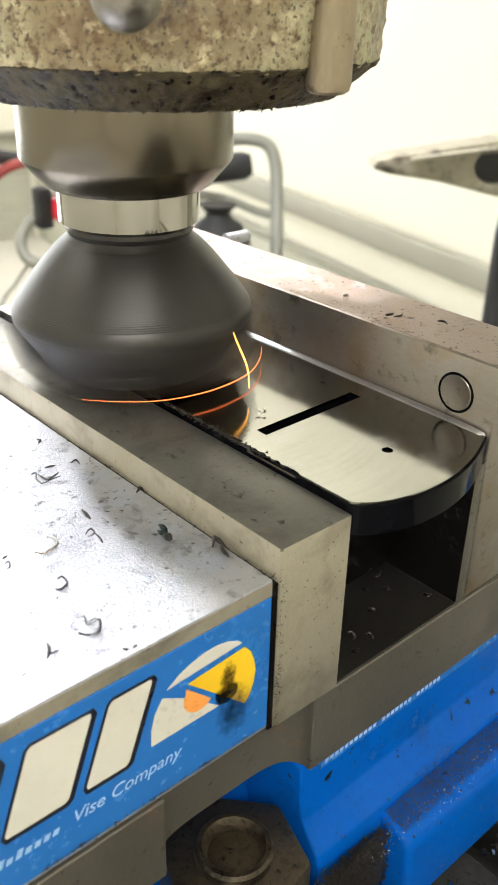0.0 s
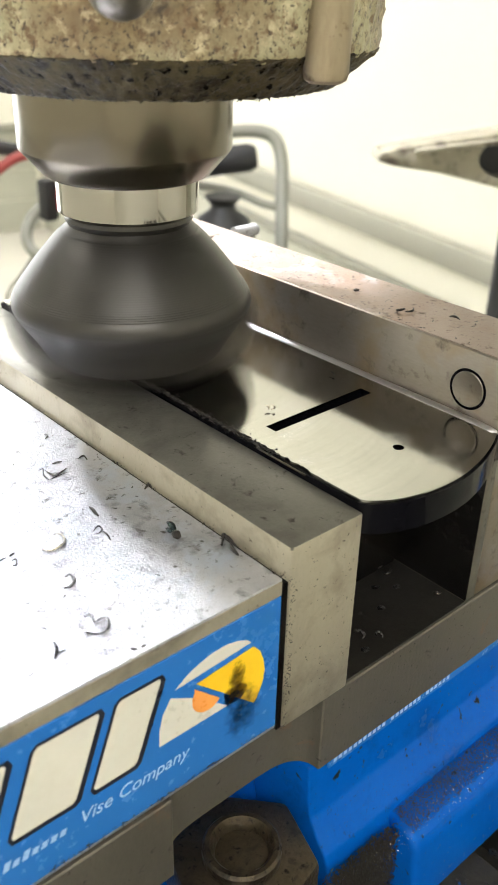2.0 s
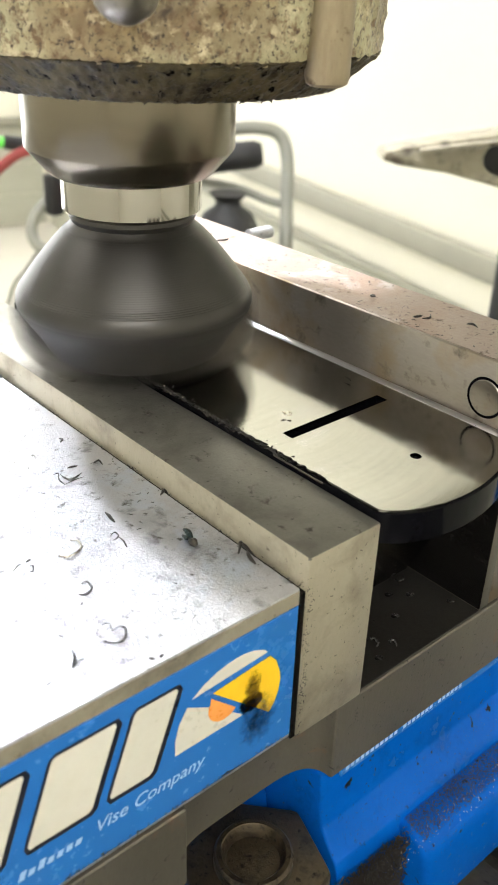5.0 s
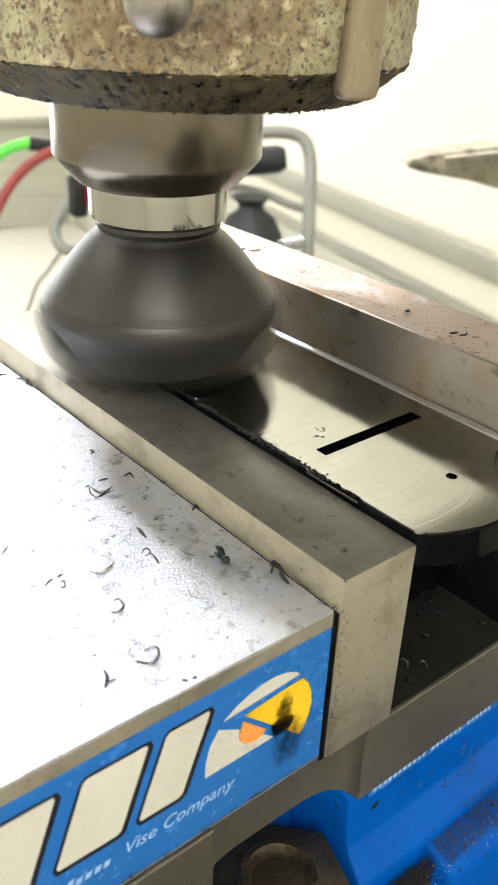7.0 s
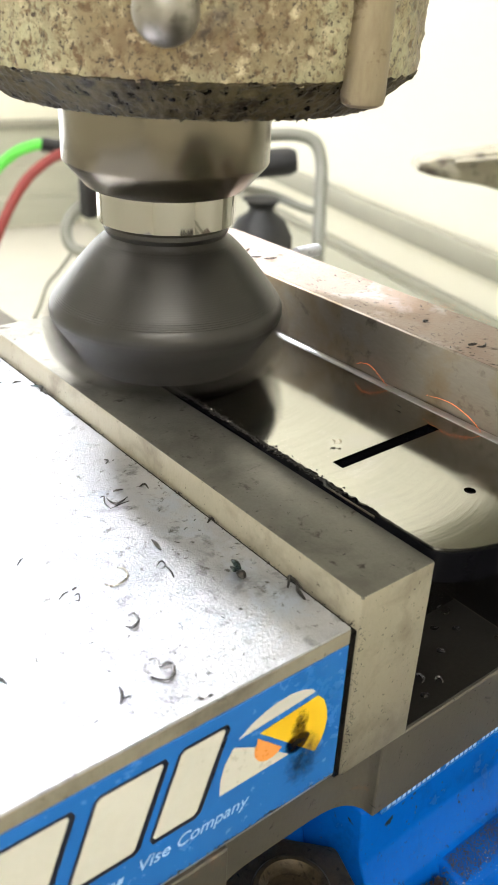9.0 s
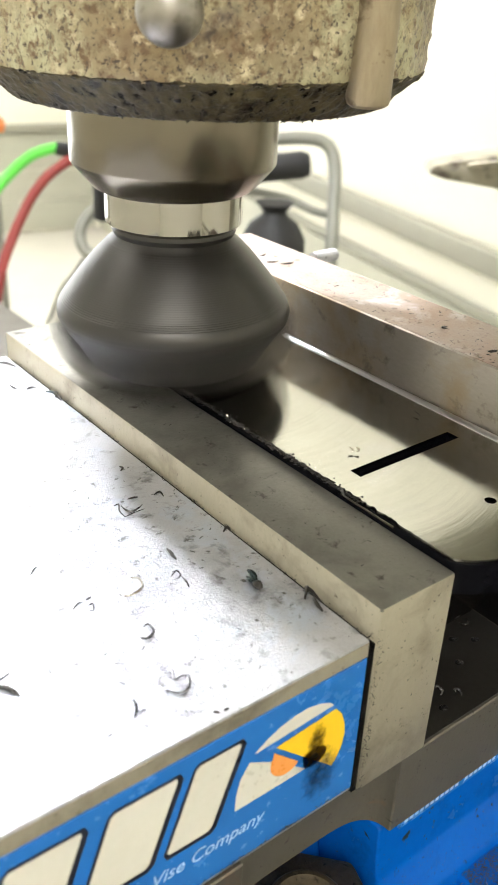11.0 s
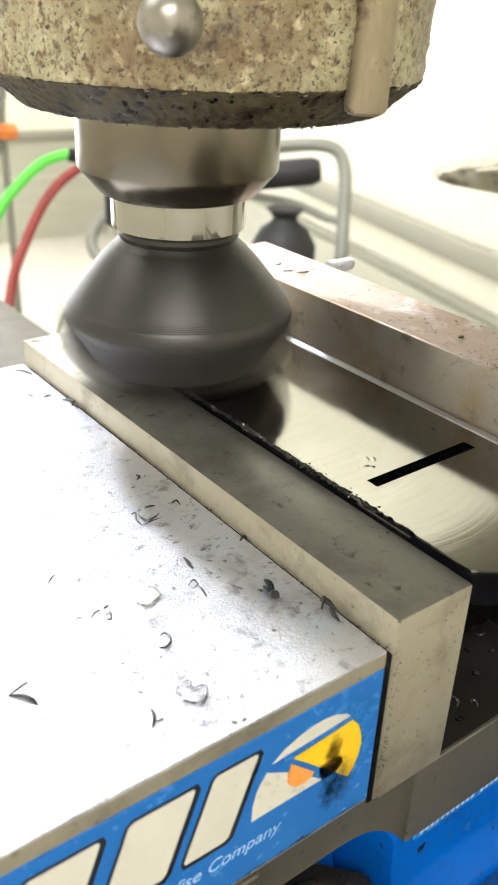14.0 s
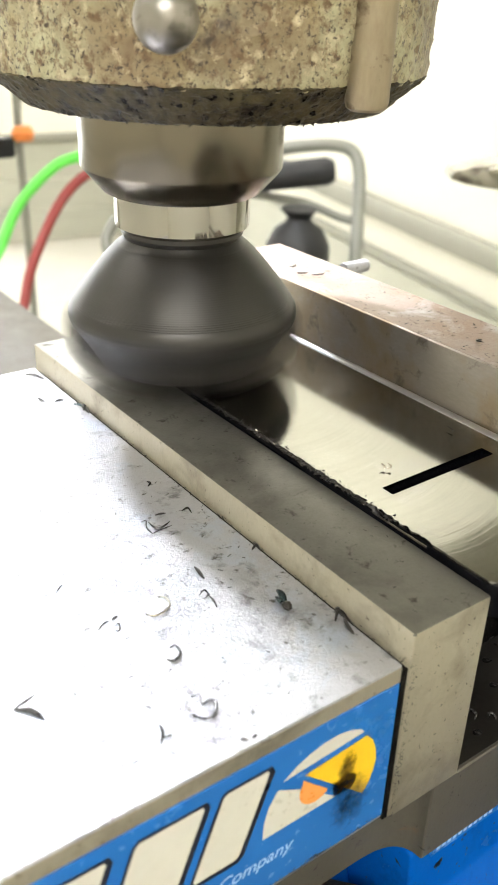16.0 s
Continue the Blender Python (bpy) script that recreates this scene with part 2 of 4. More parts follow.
LABEL_YELLOW = surface("label_yellow", (0.86, 0.52, 0.02), (0.90, 0.60, 0.03), scale=30, rough=(0.25, 0.35))
LABEL_ORANGE = surface("label_orange", (0.85, 0.32, 0.07), (0.90, 0.38, 0.10), scale=30, rough=(0.25, 0.35))
LABEL_PALE = surface("label_pale_blue", (0.30, 0.50, 0.78), (0.36, 0.56, 0.82), scale=30, rough=(0.25, 0.35))
SMUDGE = surface("oily_smudge", (0.012, 0.012, 0.012), (0.05, 0.045, 0.03), scale=300, rough=(0.3, 0.5))
CAST_PAINT = surface("flaking_cast_paint", (0.27, 0.25, 0.14), (0.47, 0.44, 0.285), scale=90, rough=(0.36, 0.6), bump=1.0, fine=700, bump_scale=480, coat=0.1,
                     spots=(((0.36, 0.37, 0.30), 26, 0.55, 0.64, 0.5), ((0.25, 0.18, 0.085), 70, 0.42, 0.68, 0.4), ((0.16, 0.108, 0.055), 31, 0.46, 0.68, 0.35), ((0.50, 0.42, 0.27), 260, 0.54, 0.68, 0.35), ((0.13, 0.078, 0.035), 480, 0.50, 0.64, 0.4), ((0.045, 0.027, 0.014), 44, 0.57, 0.66, 0.35), ((0.045, 0.028, 0.016), 1000, 0.54, 0.66, 0.35)))
CAST_GRIME = surface("grimy_cast_rim", (0.055, 0.044, 0.023), (0.11, 0.092, 0.05), scale=110, rough=(0.40, 0.6), bump=1.0, fine=900, bump_scale=700, spec=0.12,
                     spots=(((0.06, 0.047, 0.028), 60, 0.44, 0.66, 0.4), ((0.016, 0.012, 0.009), 130, 0.50, 0.62, 0.3), ((0.008, 0.006, 0.005), 480, 0.52, 0.64, 0.25)))
SPINDLE_STEEL = surface("spindle_steel", (0.145, 0.126, 0.095), (0.18, 0.158, 0.122), scale=30, rough=(0.22, 0.28), metal=1.0)
COLLAR_STEEL = surface("bright_collar_steel", (0.27, 0.255, 0.23), (0.33, 0.315, 0.285), scale=30, rough=(0.05, 0.09), metal=1.0)
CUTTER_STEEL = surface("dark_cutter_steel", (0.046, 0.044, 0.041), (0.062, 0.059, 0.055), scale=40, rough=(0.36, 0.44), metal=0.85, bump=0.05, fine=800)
# darker and rougher, for the cutter's lower body and insert seats
CUTTER_LOWER = surface("darker_lower_cutter", (0.020, 0.018, 0.016), (0.032, 0.029, 0.026), scale=40, rough=(0.45, 0.6), metal=0.4, fine=800)
CARBIDE = surface("coated_carbide", (0.10, 0.09, 0.08), (0.20, 0.18, 0.15), scale=200, rough=(0.25, 0.35), metal=0.8)
BALL_STEEL = surface("ball_steel", (0.22, 0.20, 0.18), (0.32, 0.30, 0.27), scale=120, rough=(0.25, 0.42), metal=1.0, spots=(((0.10, 0.08, 0.06), 260, 0.55, 0.7, 0.5),))
BAR_STEEL = surface("stained_bar", (0.22, 0.17, 0.11), (0.36, 0.30, 0.21), scale=70, rough=(0.32, 0.5), metal=0.75, bump=0.4, fine=700, stretch=(1, 1, 0.3),
                    spots=(((0.09, 0.055, 0.03), 130, 0.58, 0.68, 0.4),))
NUT_STEEL = surface("oiled_nut_steel", (0.05, 0.039, 0.026), (0.125, 0.10, 0.068), scale=90, rough=(0.28, 0.5), metal=0.8, bump=0.7, fine=900,
                    spots=(((0.03, 0.025, 0.02), 160, 0.52, 0.68, 0.4), ((0.012, 0.010, 0.009), 600, 0.58, 0.68, 0.4)))
TABLE_IRON = surface("table_iron", (0.03, 0.027, 0.022), (0.075, 0.067, 0.055), scale=60, rough=(0.35, 0.6), metal=0.7, bump=0.4, fine=700)
CHIP_STEEL = surface("chip_steel", (0.025, 0.025, 0.03), (0.10, 0.098, 0.095), scale=300, rough=(0.2, 0.35), metal=0.9, rand=0.4)
CHIP_BLUE = surface("blued_chip_steel", (0.018, 0.036, 0.040), (0.07, 0.09, 0.095), scale=300, rough=(0.2, 0.35), metal=0.9)
CHIP_PALE = surface("straw_chip_steel", (0.30, 0.27, 0.20), (0.45, 0.42, 0.36), scale=300, rough=(0.2, 0.35), metal=0.9)
CHIP_DARK = surface("dark_swarf", (0.015, 0.014, 0.013), (0.05, 0.045, 0.04), scale=300, rough=(0.25, 0.5), metal=0.6)
CHIP_BRIGHT = surface("bright_swarf", (0.55, 0.50, 0.42), (0.75, 0.72, 0.66), scale=300, rough=(0.15, 0.3), metal=1.0)
WALL_CREAM = surface("cream_wall_paint", (0.80, 0.78, 0.68), (0.83, 0.81, 0.71), scale=2.5, rough=(0.6, 0.75), bump=0.2, fine=90)
# grey-green boards; the lower wall's shade is included in their colour
WALL_LOW = surface("shaded_lower_wall_boards", (0.44, 0.44, 0.37), (0.52, 0.52, 0.44), scale=5, rough=(0.5, 0.7), fine=60, stretch=(1, 1, 5))
TRIM = surface("pale_trim", (0.27, 0.265, 0.215), (0.34, 0.335, 0.28), scale=8, rough=(0.5, 0.65))
CEILING_W = surface("white_ceiling", (0.80, 0.80, 0.78), (0.84, 0.84, 0.82), scale=3, rough=(0.7, 0.85))
FLOOR_C = surface("pale_concrete_floor", (0.46, 0.44, 0.38), (0.54, 0.52, 0.46), scale=6, rough=(0.5, 0.7), bump=0.2, fine=80)
CHROME_TUBE = surface("dull_grey_tube", (0.20, 0.20, 0.175), (0.26, 0.26, 0.225), scale=20, rough=(0.45, 0.6), metal=0.3)
BLACK_RUBBER = surface("black_rubber", (0.005, 0.005, 0.006), (0.011, 0.011, 0.012), scale=40, rough=(0.5, 0.7))
GREEN_HOSE = surface("green_hose", (0.10, 0.62, 0.06), (0.13, 0.70, 0.08), scale=20, rough=(0.35, 0.5))
RED_HOSE = surface("red_hose", (0.22, 0.025, 0.022), (0.28, 0.035, 0.03), scale=20, rough=(0.4, 0.55))
RED_PLASTIC = surface("red_plastic", (0.60, 0.02, 0.04), (0.66, 0.03, 0.05), scale=20, rough=(0.3, 0.45))
ORANGE_PLASTIC = surface("orange_plastic", (0.70, 0.20, 0.04), (0.76, 0.25, 0.06), scale=20, rough=(0.3, 0.45))
MACHINE_PAINT = surface("machine_paint", (0.34, 0.33, 0.25), (0.42, 0.41, 0.32), scale=12, rough=(0.35, 0.5), bump=0.3, fine=160, spots=(((0.2, 0.17, 0.11), 18, 0.58, 0.72, 0.5),))
ARM_IRON = surface("greasy_arm_iron", (0.17, 0.15, 0.105), (0.29, 0.265, 0.20), scale=40, rough=(0.35, 0.55), metal=0.3, bump=0.6, fine=200,
                   spots=(((0.07, 0.055, 0.04), 60, 0.54, 0.66, 0.4),))
LAMP_WHITE = glow("lamp_diffuser", (1.0, 0.98, 0.95), 5.8)
LAMP_STRONG = glow("lamp_diffuser_strong", (1.0, 0.98, 0.95), 14.0)
# glow of the added, unseen window
WINDOW_GLOW = glow("window_glow_pane", (0.95, 0.97, 1.0), 4.0)
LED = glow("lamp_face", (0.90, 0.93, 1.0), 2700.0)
LAMP_FRAME = surface("lamp_frame", (0.7, 0.7, 0.7), (0.75, 0.75, 0.75), scale=10, rough=(0.4, 0.5))
SPARK_HOT = glow("spark_hot", (1.0, 0.45, 0.08), 4.0)
SPARK_PALE = glow("spark_pale", (0.7, 0.66, 0.58), 0.22)
SPARK_RED = glow("spark_red", (1.0, 0.20, 0.05), 1.7)



def soft_stain(name, colour, at, reach, scale, most):
    """Thin oil film: opaque in the middle, broken up and gone at its edge; at and reach in metres on the label."""
    m = bpy.data.materials.new(name)
    m.use_nodes = True
    nt = m.node_tree
    L = nt.links.new
    b = nt.nodes["Principled BSDF"]
    b.inputs["Base Color"].default_value = (*colour, 1)
    b.inputs["Roughness"].default_value = 0.35
    tc = nt.nodes.new("ShaderNodeTexCoord")
    mp = node(nt, "ShaderNodeMapping", Location=(-at[0] / reach[0], 0, -at[1] / reach[1]), Scale=(1 / reach[0], 0, 1 / reach[1]))
    L(tc.outputs["Object"], mp.inputs["Vector"])
    ln = nt.nodes.new("ShaderNodeVectorMath")
    ln.operation = "LENGTH"
    L(mp.outputs[0], ln.inputs[0])
    fall = node(nt, "ShaderNodeMapRange", From_Min=0.15, From_Max=1.0, To_Min=0.75, To_Max=0.0)
    L(ln.outputs["Value"], fall.inputs["Value"])
    nz = node(nt, "ShaderNodeTexNoise", Scale=scale, Detail=6.0, Roughness=0.7)
    L(tc.outputs["Object"], nz.inputs["Vector"])
    prod = nt.nodes.new("ShaderNodeMath")
    prod.operation = "MULTIPLY"
    L(fall.outputs[0], prod.inputs[0])
    L(nz.outputs["Fac"], prod.inputs[1])
    edge = node(nt, "ShaderNodeMapRange", From_Min=0.17, From_Max=0.48, To_Min=0.0, To_Max=most)
    L(prod.outputs[0], edge.inputs["Value"])
    L(edge.outputs[0], b.inputs["Alpha"])
    return m


# ---- the room: its walls stand a little askew to the machine ----
SKEW = radians(12.5)
UX, VX = Vector((math.cos(SKEW), -math.sin(SKEW), 0)), Vector((math.sin(SKEW), math.cos(SKEW), 0))


def room_box(u0, u1, v0, v1, z0, z1):
    bm = box(bmesh.new(), u0, u1, v0, v1, z0, z1)
    for v in bm.verts:
        v.co = UX * v.co.x + VX * v.co.y + Vector((0, 0, v.co.z))
    return bm


FLOOR_Z, CEIL_Z = -110, 165
U0, U1, V0, V1 = -230, 120, -240, 430
solo("floor", room_box(U0, U1, V0, V1, FLOOR_Z - 10, FLOOR_Z), FLOOR_C, (0, 0, FLOOR_Z), "grey concrete workshop floor", "floor", kind="structure")
solo("ceiling", room_box(U0, U1, V0, V1, CEIL_Z, CEIL_Z + 10), CEILING_W, (0, 0, CEIL_Z), "white painted workshop ceiling", "ceiling", kind="structure")
solo("wall_east", room_box(U1, U1 + 12, V0, V1, FLOOR_Z, CEIL_Z), WALL_CREAM, (U1, 0, FLOOR_Z), "cream painted workshop wall", "wall", kind="structure")
solo("wall_west", room_box(U0 - 12, U0, V0, V1, FLOOR_Z, CEIL_Z), WALL_CREAM, (U0, 0, FLOOR_Z), "cream painted workshop wall", "wall", kind="structure")
solo("wall_south", room_box(U0, U1, V0 - 12, V0, FLOOR_Z, CEIL_Z), WALL_CREAM, (0, V0, FLOOR_Z), "cream painted workshop wall", "wall", kind="structure")
solo("wall_north", room_box(U0, U1, V1, V1 + 12, FLOOR_Z, CEIL_Z), WALL_CREAM, (0, V1, FLOOR_Z), "cream painted workshop wall", "wall", kind="structure")
wainscot = thing("wainscot", (70, 90, FLOOR_Z), "pale horizontal wainscot boards along the cream wall", "wall", kind="structure")
part("rail", soften(room_box(U1 - 3.2, U1 - 0.2, V0, V1, -46.0, -40.6), 0.8), TRIM, wainscot)
part("rail", soften(room_box(U1 - 1.4, U1 - 0.2, V0, V1, -56.4, -53.8), 0.4), TRIM, wainscot)
for k in range(3):
    z1 = -56.8 - k * 17.8
    part("plank", soften(room_box(U1 - 1.0, U1 - 0.2, V0, V1, z1 - 17.3, z1), 0.3, 1), WALL_LOW, wainscot)


wainscot_end = thing("wainscot", (90, 410, FLOOR_Z), "pale wainscot boards along the far end wall", "wall", kind="structure")
part("rail", soften(room_box(49, U1 - 3.4, V1 - 3.0, V1 - 0.2, -62.5, -58.5), 0.8), TRIM, wainscot_end)
for k in range(3):
    part("plank", soften(room_box(49, U1 - 3.4, V1 - 1.0, V1 - 0.2, -79.8 - k * 14.8, -65.4 - k * 14.8 + (2.6 if k == 0 else 0)), 0.3, 1), WALL_LOW, wainscot_end)


def ceiling_light(u, v, lu, lv, lit=None):
    c = UX * u + VX * v
    t = thing("ceiling_light", (c.x, c.y, CEIL_Z), "white ceiling light panel, switched on", "light", "ceiling lights")

    def rb(u0, u1, v0, v1, z0, z1):
        return room_box(u + u0, u + u1, v + v0, v + v1, z0, z1)
    bm = rb(-lu - 2, lu + 2, -lv - 2, -lv, CEIL_Z - 5, CEIL_Z)
    for a in ((-lu - 2, lu + 2, lv, lv + 2), (-lu - 2, -lu, -lv, lv), (lu, lu + 2, -lv, lv)):
        b2 = rb(*a, CEIL_Z - 5, CEIL_Z)
        me = bpy.data.meshes.new("tmp")
        b2.to_mesh(me)
        bm.from_mesh(me)
        b2.free()
        bpy.data.meshes.remove(me)
    part("frame", bm, LAMP_FRAME, t)
    part("diffuser", rb(-lu + 0.1, lu - 0.1, -lv + 0.1, lv - 0.1, CEIL_Z - 4, CEIL_Z - 1), lit or LAMP_WHITE, t, "glowing white diffuser")


ceiling_light(66, 178, 42, 80)
ceiling_light(-130, 110, 26, 70)
ceiling_light(-70, -150, 70, 40, LAMP_STRONG)
ceiling_light(72, 382, 44, 44, LAMP_STRONG)
# unseen glowing window, added for the highlight on the cutter's left side
window = thing("added_window_1", (90, 420, FLOOR_Z + 8), "added unseen tall window with white frames, glowing to give the cutter its highlight", "window", kind="structure")
BARS = (-150, -75, 0, 42)
for a in BARS:
    part("window_frame", soften(room_box(a, a + 6, V1 - 5, V1 - 0.2, -98, 112), 0.6, 1), CEILING_W, window)
for z in (-104, 112):
    part("window_frame", soften(room_box(-150, 48, V1 - 5, V1 - 0.2, z, z + 6), 0.6, 1), CEILING_W, window)
for a, b in zip(BARS, BARS[1:]):
    part("pane", room_box(a + 6.2, b - 0.2, V1 - 3, V1 - 1, -97.8, 111.8), WINDOW_GLOW, window, "glowing pane, added as a light source")

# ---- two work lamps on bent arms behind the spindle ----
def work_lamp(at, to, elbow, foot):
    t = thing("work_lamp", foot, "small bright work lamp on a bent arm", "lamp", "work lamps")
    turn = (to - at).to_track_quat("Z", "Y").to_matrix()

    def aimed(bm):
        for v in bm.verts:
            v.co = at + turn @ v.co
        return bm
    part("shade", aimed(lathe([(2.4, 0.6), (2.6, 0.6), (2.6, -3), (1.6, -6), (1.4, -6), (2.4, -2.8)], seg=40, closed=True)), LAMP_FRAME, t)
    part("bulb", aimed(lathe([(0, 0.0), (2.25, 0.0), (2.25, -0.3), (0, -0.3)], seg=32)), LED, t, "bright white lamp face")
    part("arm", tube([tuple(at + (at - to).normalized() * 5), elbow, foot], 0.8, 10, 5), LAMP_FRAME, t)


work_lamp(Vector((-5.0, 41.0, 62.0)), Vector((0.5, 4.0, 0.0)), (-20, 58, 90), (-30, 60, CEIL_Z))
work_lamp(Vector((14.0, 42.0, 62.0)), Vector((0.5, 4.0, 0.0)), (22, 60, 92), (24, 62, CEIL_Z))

# ---- the vise ----
vise = thing("milling_vise", (0, 7.6, -11.75), "blue cast-iron milling vise with bright steel jaws, bolted to the table", "vise", moves=True)
pocket = []
for k in range(31):
    a = -math.cos(math.pi * k / 30)
    pocket.append((-0.72 + 1.98 * a, 0.05 + 0.72 * max(0, 1 - abs(a) ** 5) ** 0.42))
bed_plan = [(-16, 0.05), *pocket, (22, 0.05), (22, 15.2), (-16, 15.2)]
part("bed", soften(prism(bed_plan, "z", -6.55, -4.42), 0.03, 1, 80), STEEL_BED, vise, "grey machined steel bed with light rust")
# movable jaw, a little lower than its hardened plate
part("movable_jaw", soften(prism([(-15, 0.10), (-0.10, 0.10), (-0.10, 15.1), (-15, 15.1)], "z", -4.36, -0.66), 0.025), STEEL_GROUND, vise, "bright ground steel movable jaw")
part("jaw_edge", block(-15, -0.12, 0.080, 0.0995, -1.012, -0.70, 0.006, 1), PALE_JAW, vise, "dull brown-grey edge of the movable jaw")
plate = part("movable_jaw_plate", block(0.0, 1.88, 0.0, 15.24, -4.39, 0.0, 0.05), [STEEL_JAW_SHADED, PALE_JAW], vise, "hardened grey steel jaw plate, top coloured darker for shadow, beige upright faces lighter for light")
# ends and left side take the lit copy, the top keeps the shaded one
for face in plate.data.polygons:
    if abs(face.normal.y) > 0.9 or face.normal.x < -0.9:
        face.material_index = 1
# black strip drawn for the gap's shadow, with its grime
part("jaw_gap", block(-0.125, -0.004, 0.05, 15.0, -4.38, -0.75), SHADE_BLACK, vise, "dark strip for shadow and grime in the gap behind the jaw plate")
part("fixed_jaw", soften(prism([(6.57, 0.12), (8.85, 0.12), (8.85, 15.3), (6.57, 15.3)], "z", -4.41, 1.72), 0.07), [STEEL_FIXED], vise, "tall steel fixed jaw with stained front")
# the inner face is coloured black for shade and dark reflection
lower = part("fixed_jaw_plate", block(6.22, 6.568, 0.12, 15.2, -4.40, -0.56, 0.03), [STEEL_BED, SHADE_BLACK], vise, "fixed jaw plate, inner face coloured black for the shade under the workpiece")
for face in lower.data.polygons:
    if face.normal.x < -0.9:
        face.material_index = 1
part("fixed_jaw_top", block(6.66, 8.76, 0.22, 15.2, 1.72, 1.728), STEEL_RUSTY, vise, "faintly rusted top face")
part("fixed_jaw_back", soften(prism([(8.86, 0.4), (12.5, 0.4), (12.5, 15.0), (8.86, 15.0)], "z", -4.41, -1.5), 0.3), STEEL_BED, vise)
def on_fixed_jaw(bm, y, z):
    for v in bm.verts:
        v.co = Vector((6.57 - v.co.z, y + v.co.x, z + v.co.y))
    bmesh.ops.recalc_face_normals(bm, faces=bm.faces)
    return bm


for y in (1.20, 13.9):
    screw = part("jaw_screw", on_fixed_jaw(lathe([(0, 0.012), (0.33, 0.012), (0.36, 0.022), (0.41, 0.022), (0.43, 0.0), (0, 0.0)], seg=40), y, 0.80), STEEL_FIXED, vise, "round steel jaw screw head")
    # flat black ring stands in for the shadow round the screw head
    part("recess", on_fixed_jaw(lathe([(0.425, 0.005), (0.49, 0.005), (0.49, 0.001), (0.425, 0.001)], seg=40, closed=True), y, 0.80), BLACK_SCALE, screw, "black ring drawn for the shadow round the screw")
# thin darker sheet over the bed: shade between the jaws put into the colour
part("bed_top", block(1.9, 6.21, 0.13, 15.0, -4.42, -4.40), SHADED_BED, vise, "oil-wet bed between the jaws, coloured darker for the shade there")
# blue casting: wall below the bed, cove, flared foot
foot = [(0.35, -6.55), (0.22, -6.6), (0.16, -7.6), (0.08, -8.1), (-0.15, -8.5), (-0.45, -8.9), (-0.62, -9.4), (-0.75, -10.3), (-0.85, -11.75), (14.5, -11.75), (14.5, -6.55)]
part("base_casting", soften(prism(foot, "x", 1.15, 22), 0.22, 3, 12), BLUE, vise, "chipped blue enamelled base casting", smooth=True)
rear = [(2.0, -6.55), (1.95, -8.0), (1.6, -9.8), (1.2, -10.4), (-0.8, -10.6), (-0.95, -11.75), (14.5, -11.75), (14.5, -6.55)]
part("base_casting", soften(prism(rear, "x", -16, 1.16), 0.2, 3, 12), BLUE, vise, smooth=True)
pad = [(-0.2, -9.05), (-0.75, -9.05), (-1.25, -9.15), (-1.5, -9.5), (-1.62, -10.8), (-1.6, -11.75), (-0.2, -11.75)]
part("clamping_ledge", soften(prism(pad, "x", 3.3, 22), 0.34, 4, 12), BLUE, vise, "raised blue ledge dusted with swarf", smooth=True)
sticker = part("side_sticker", block(1.72, 9.5, 0.14, 0.215, -6.90, -6.58), LABEL_BLUE, vise, "narrow blue sticker with white print")
for k in range(26):
    x0 = 1.86 + 0.165 * k
    if k not in (11, 19):
        part("lettering_bar", block(x0, x0 + 0.11, 0.134, 0.139, -6.80, -6.68), LABEL_PALE, sticker)
lug = lathe([(0, 0), (0.14, 0.0), (0.2, 0.08), (0.2, 1.0), (0.0, 1.0)], seg=24)
for v in lug.verts:
    v.co = Vector((10.3 - v.co.z, 12.6 + v.co.x, 1.45 + v.co.y))
part("lug", lug, STEEL_GROUND, vise)

# ---- name label on the jaw's end ----
label = part("name_label", block(-14.2, -0.14, 0.062, 0.099, -4.23, -1.02, 0.01, 1), LABEL_BLUE, vise, "blue printed label with white and yellow emblem, oil-stained")


def decal(name, pts, mat, y=0.055, t=0.006, holes=(), lab=""):
    return part(name, prism(pts, "y", y, y + t, holes), mat, label, lab)


def grown(pts, d):
    """The outline moved outwards by d."""
    out = []
    n = len(pts)
    area = sum(pts[i][0] * pts[(i + 1) % n][1] - pts[(i + 1) % n][0] * pts[i][1] for i in range(n))
    s = 1 if area > 0 else -1
    for i in range(n):
        p, a, b = Vector(pts[i]), Vector(pts[i - 1]), Vector(pts[(i + 1) % n])
        e1, e2 = (p - a).normalized(), (b - p).normalized()
        n1, n2 = Vector((e1.y, -e1.x)) * s, Vector((e2.y, -e2.x)) * s
        m = (n1 + n2)
        m = m / max(m.length_squared / 2, 0.6)
        out.append(tuple(p + m * d))
    return out


def slant(pts, x0):
    """Upright outline (width, height from the base) to the label's leaning one."""
    return [(x0 + a + 0.36 * b, -2.98 + b) for a, b in pts]


H = 1.62
# the brand mark, as plain leaning bars with a dark outline
for x0, w in ((-4.30, 0.86), (-5.80, 1.16), (-7.42, 1.16)):
    shape = slant([(0.05, 0), (w - 0.05, 0), (w, 0.06), (w, H - 0.06), (w - 0.05, H), (0.05, H), (0, H - 0.06), (0, 0.06)], x0)
    decal("emblem_bar", [(x + 0.02, z - 0.02) for x, z in grown(shape, 0.085)], LABEL_BLACK, 0.058, 0.004, lab="black bar outline")
    decal("emblem_bar", shape, LABEL_WHITE, 0.053, 0.005, lab="white leaning bar")
EC = (-1.72, -2.62)


def arc(cx, cz, rx, rz, a0, a1, n=22):
    return [(cx + rx * math.cos(radians(a0 + (a1 - a0) * i / n)), cz + rz * math.sin(radians(a0 + (a1 - a0) * i / n))) for i in range(n + 1)]


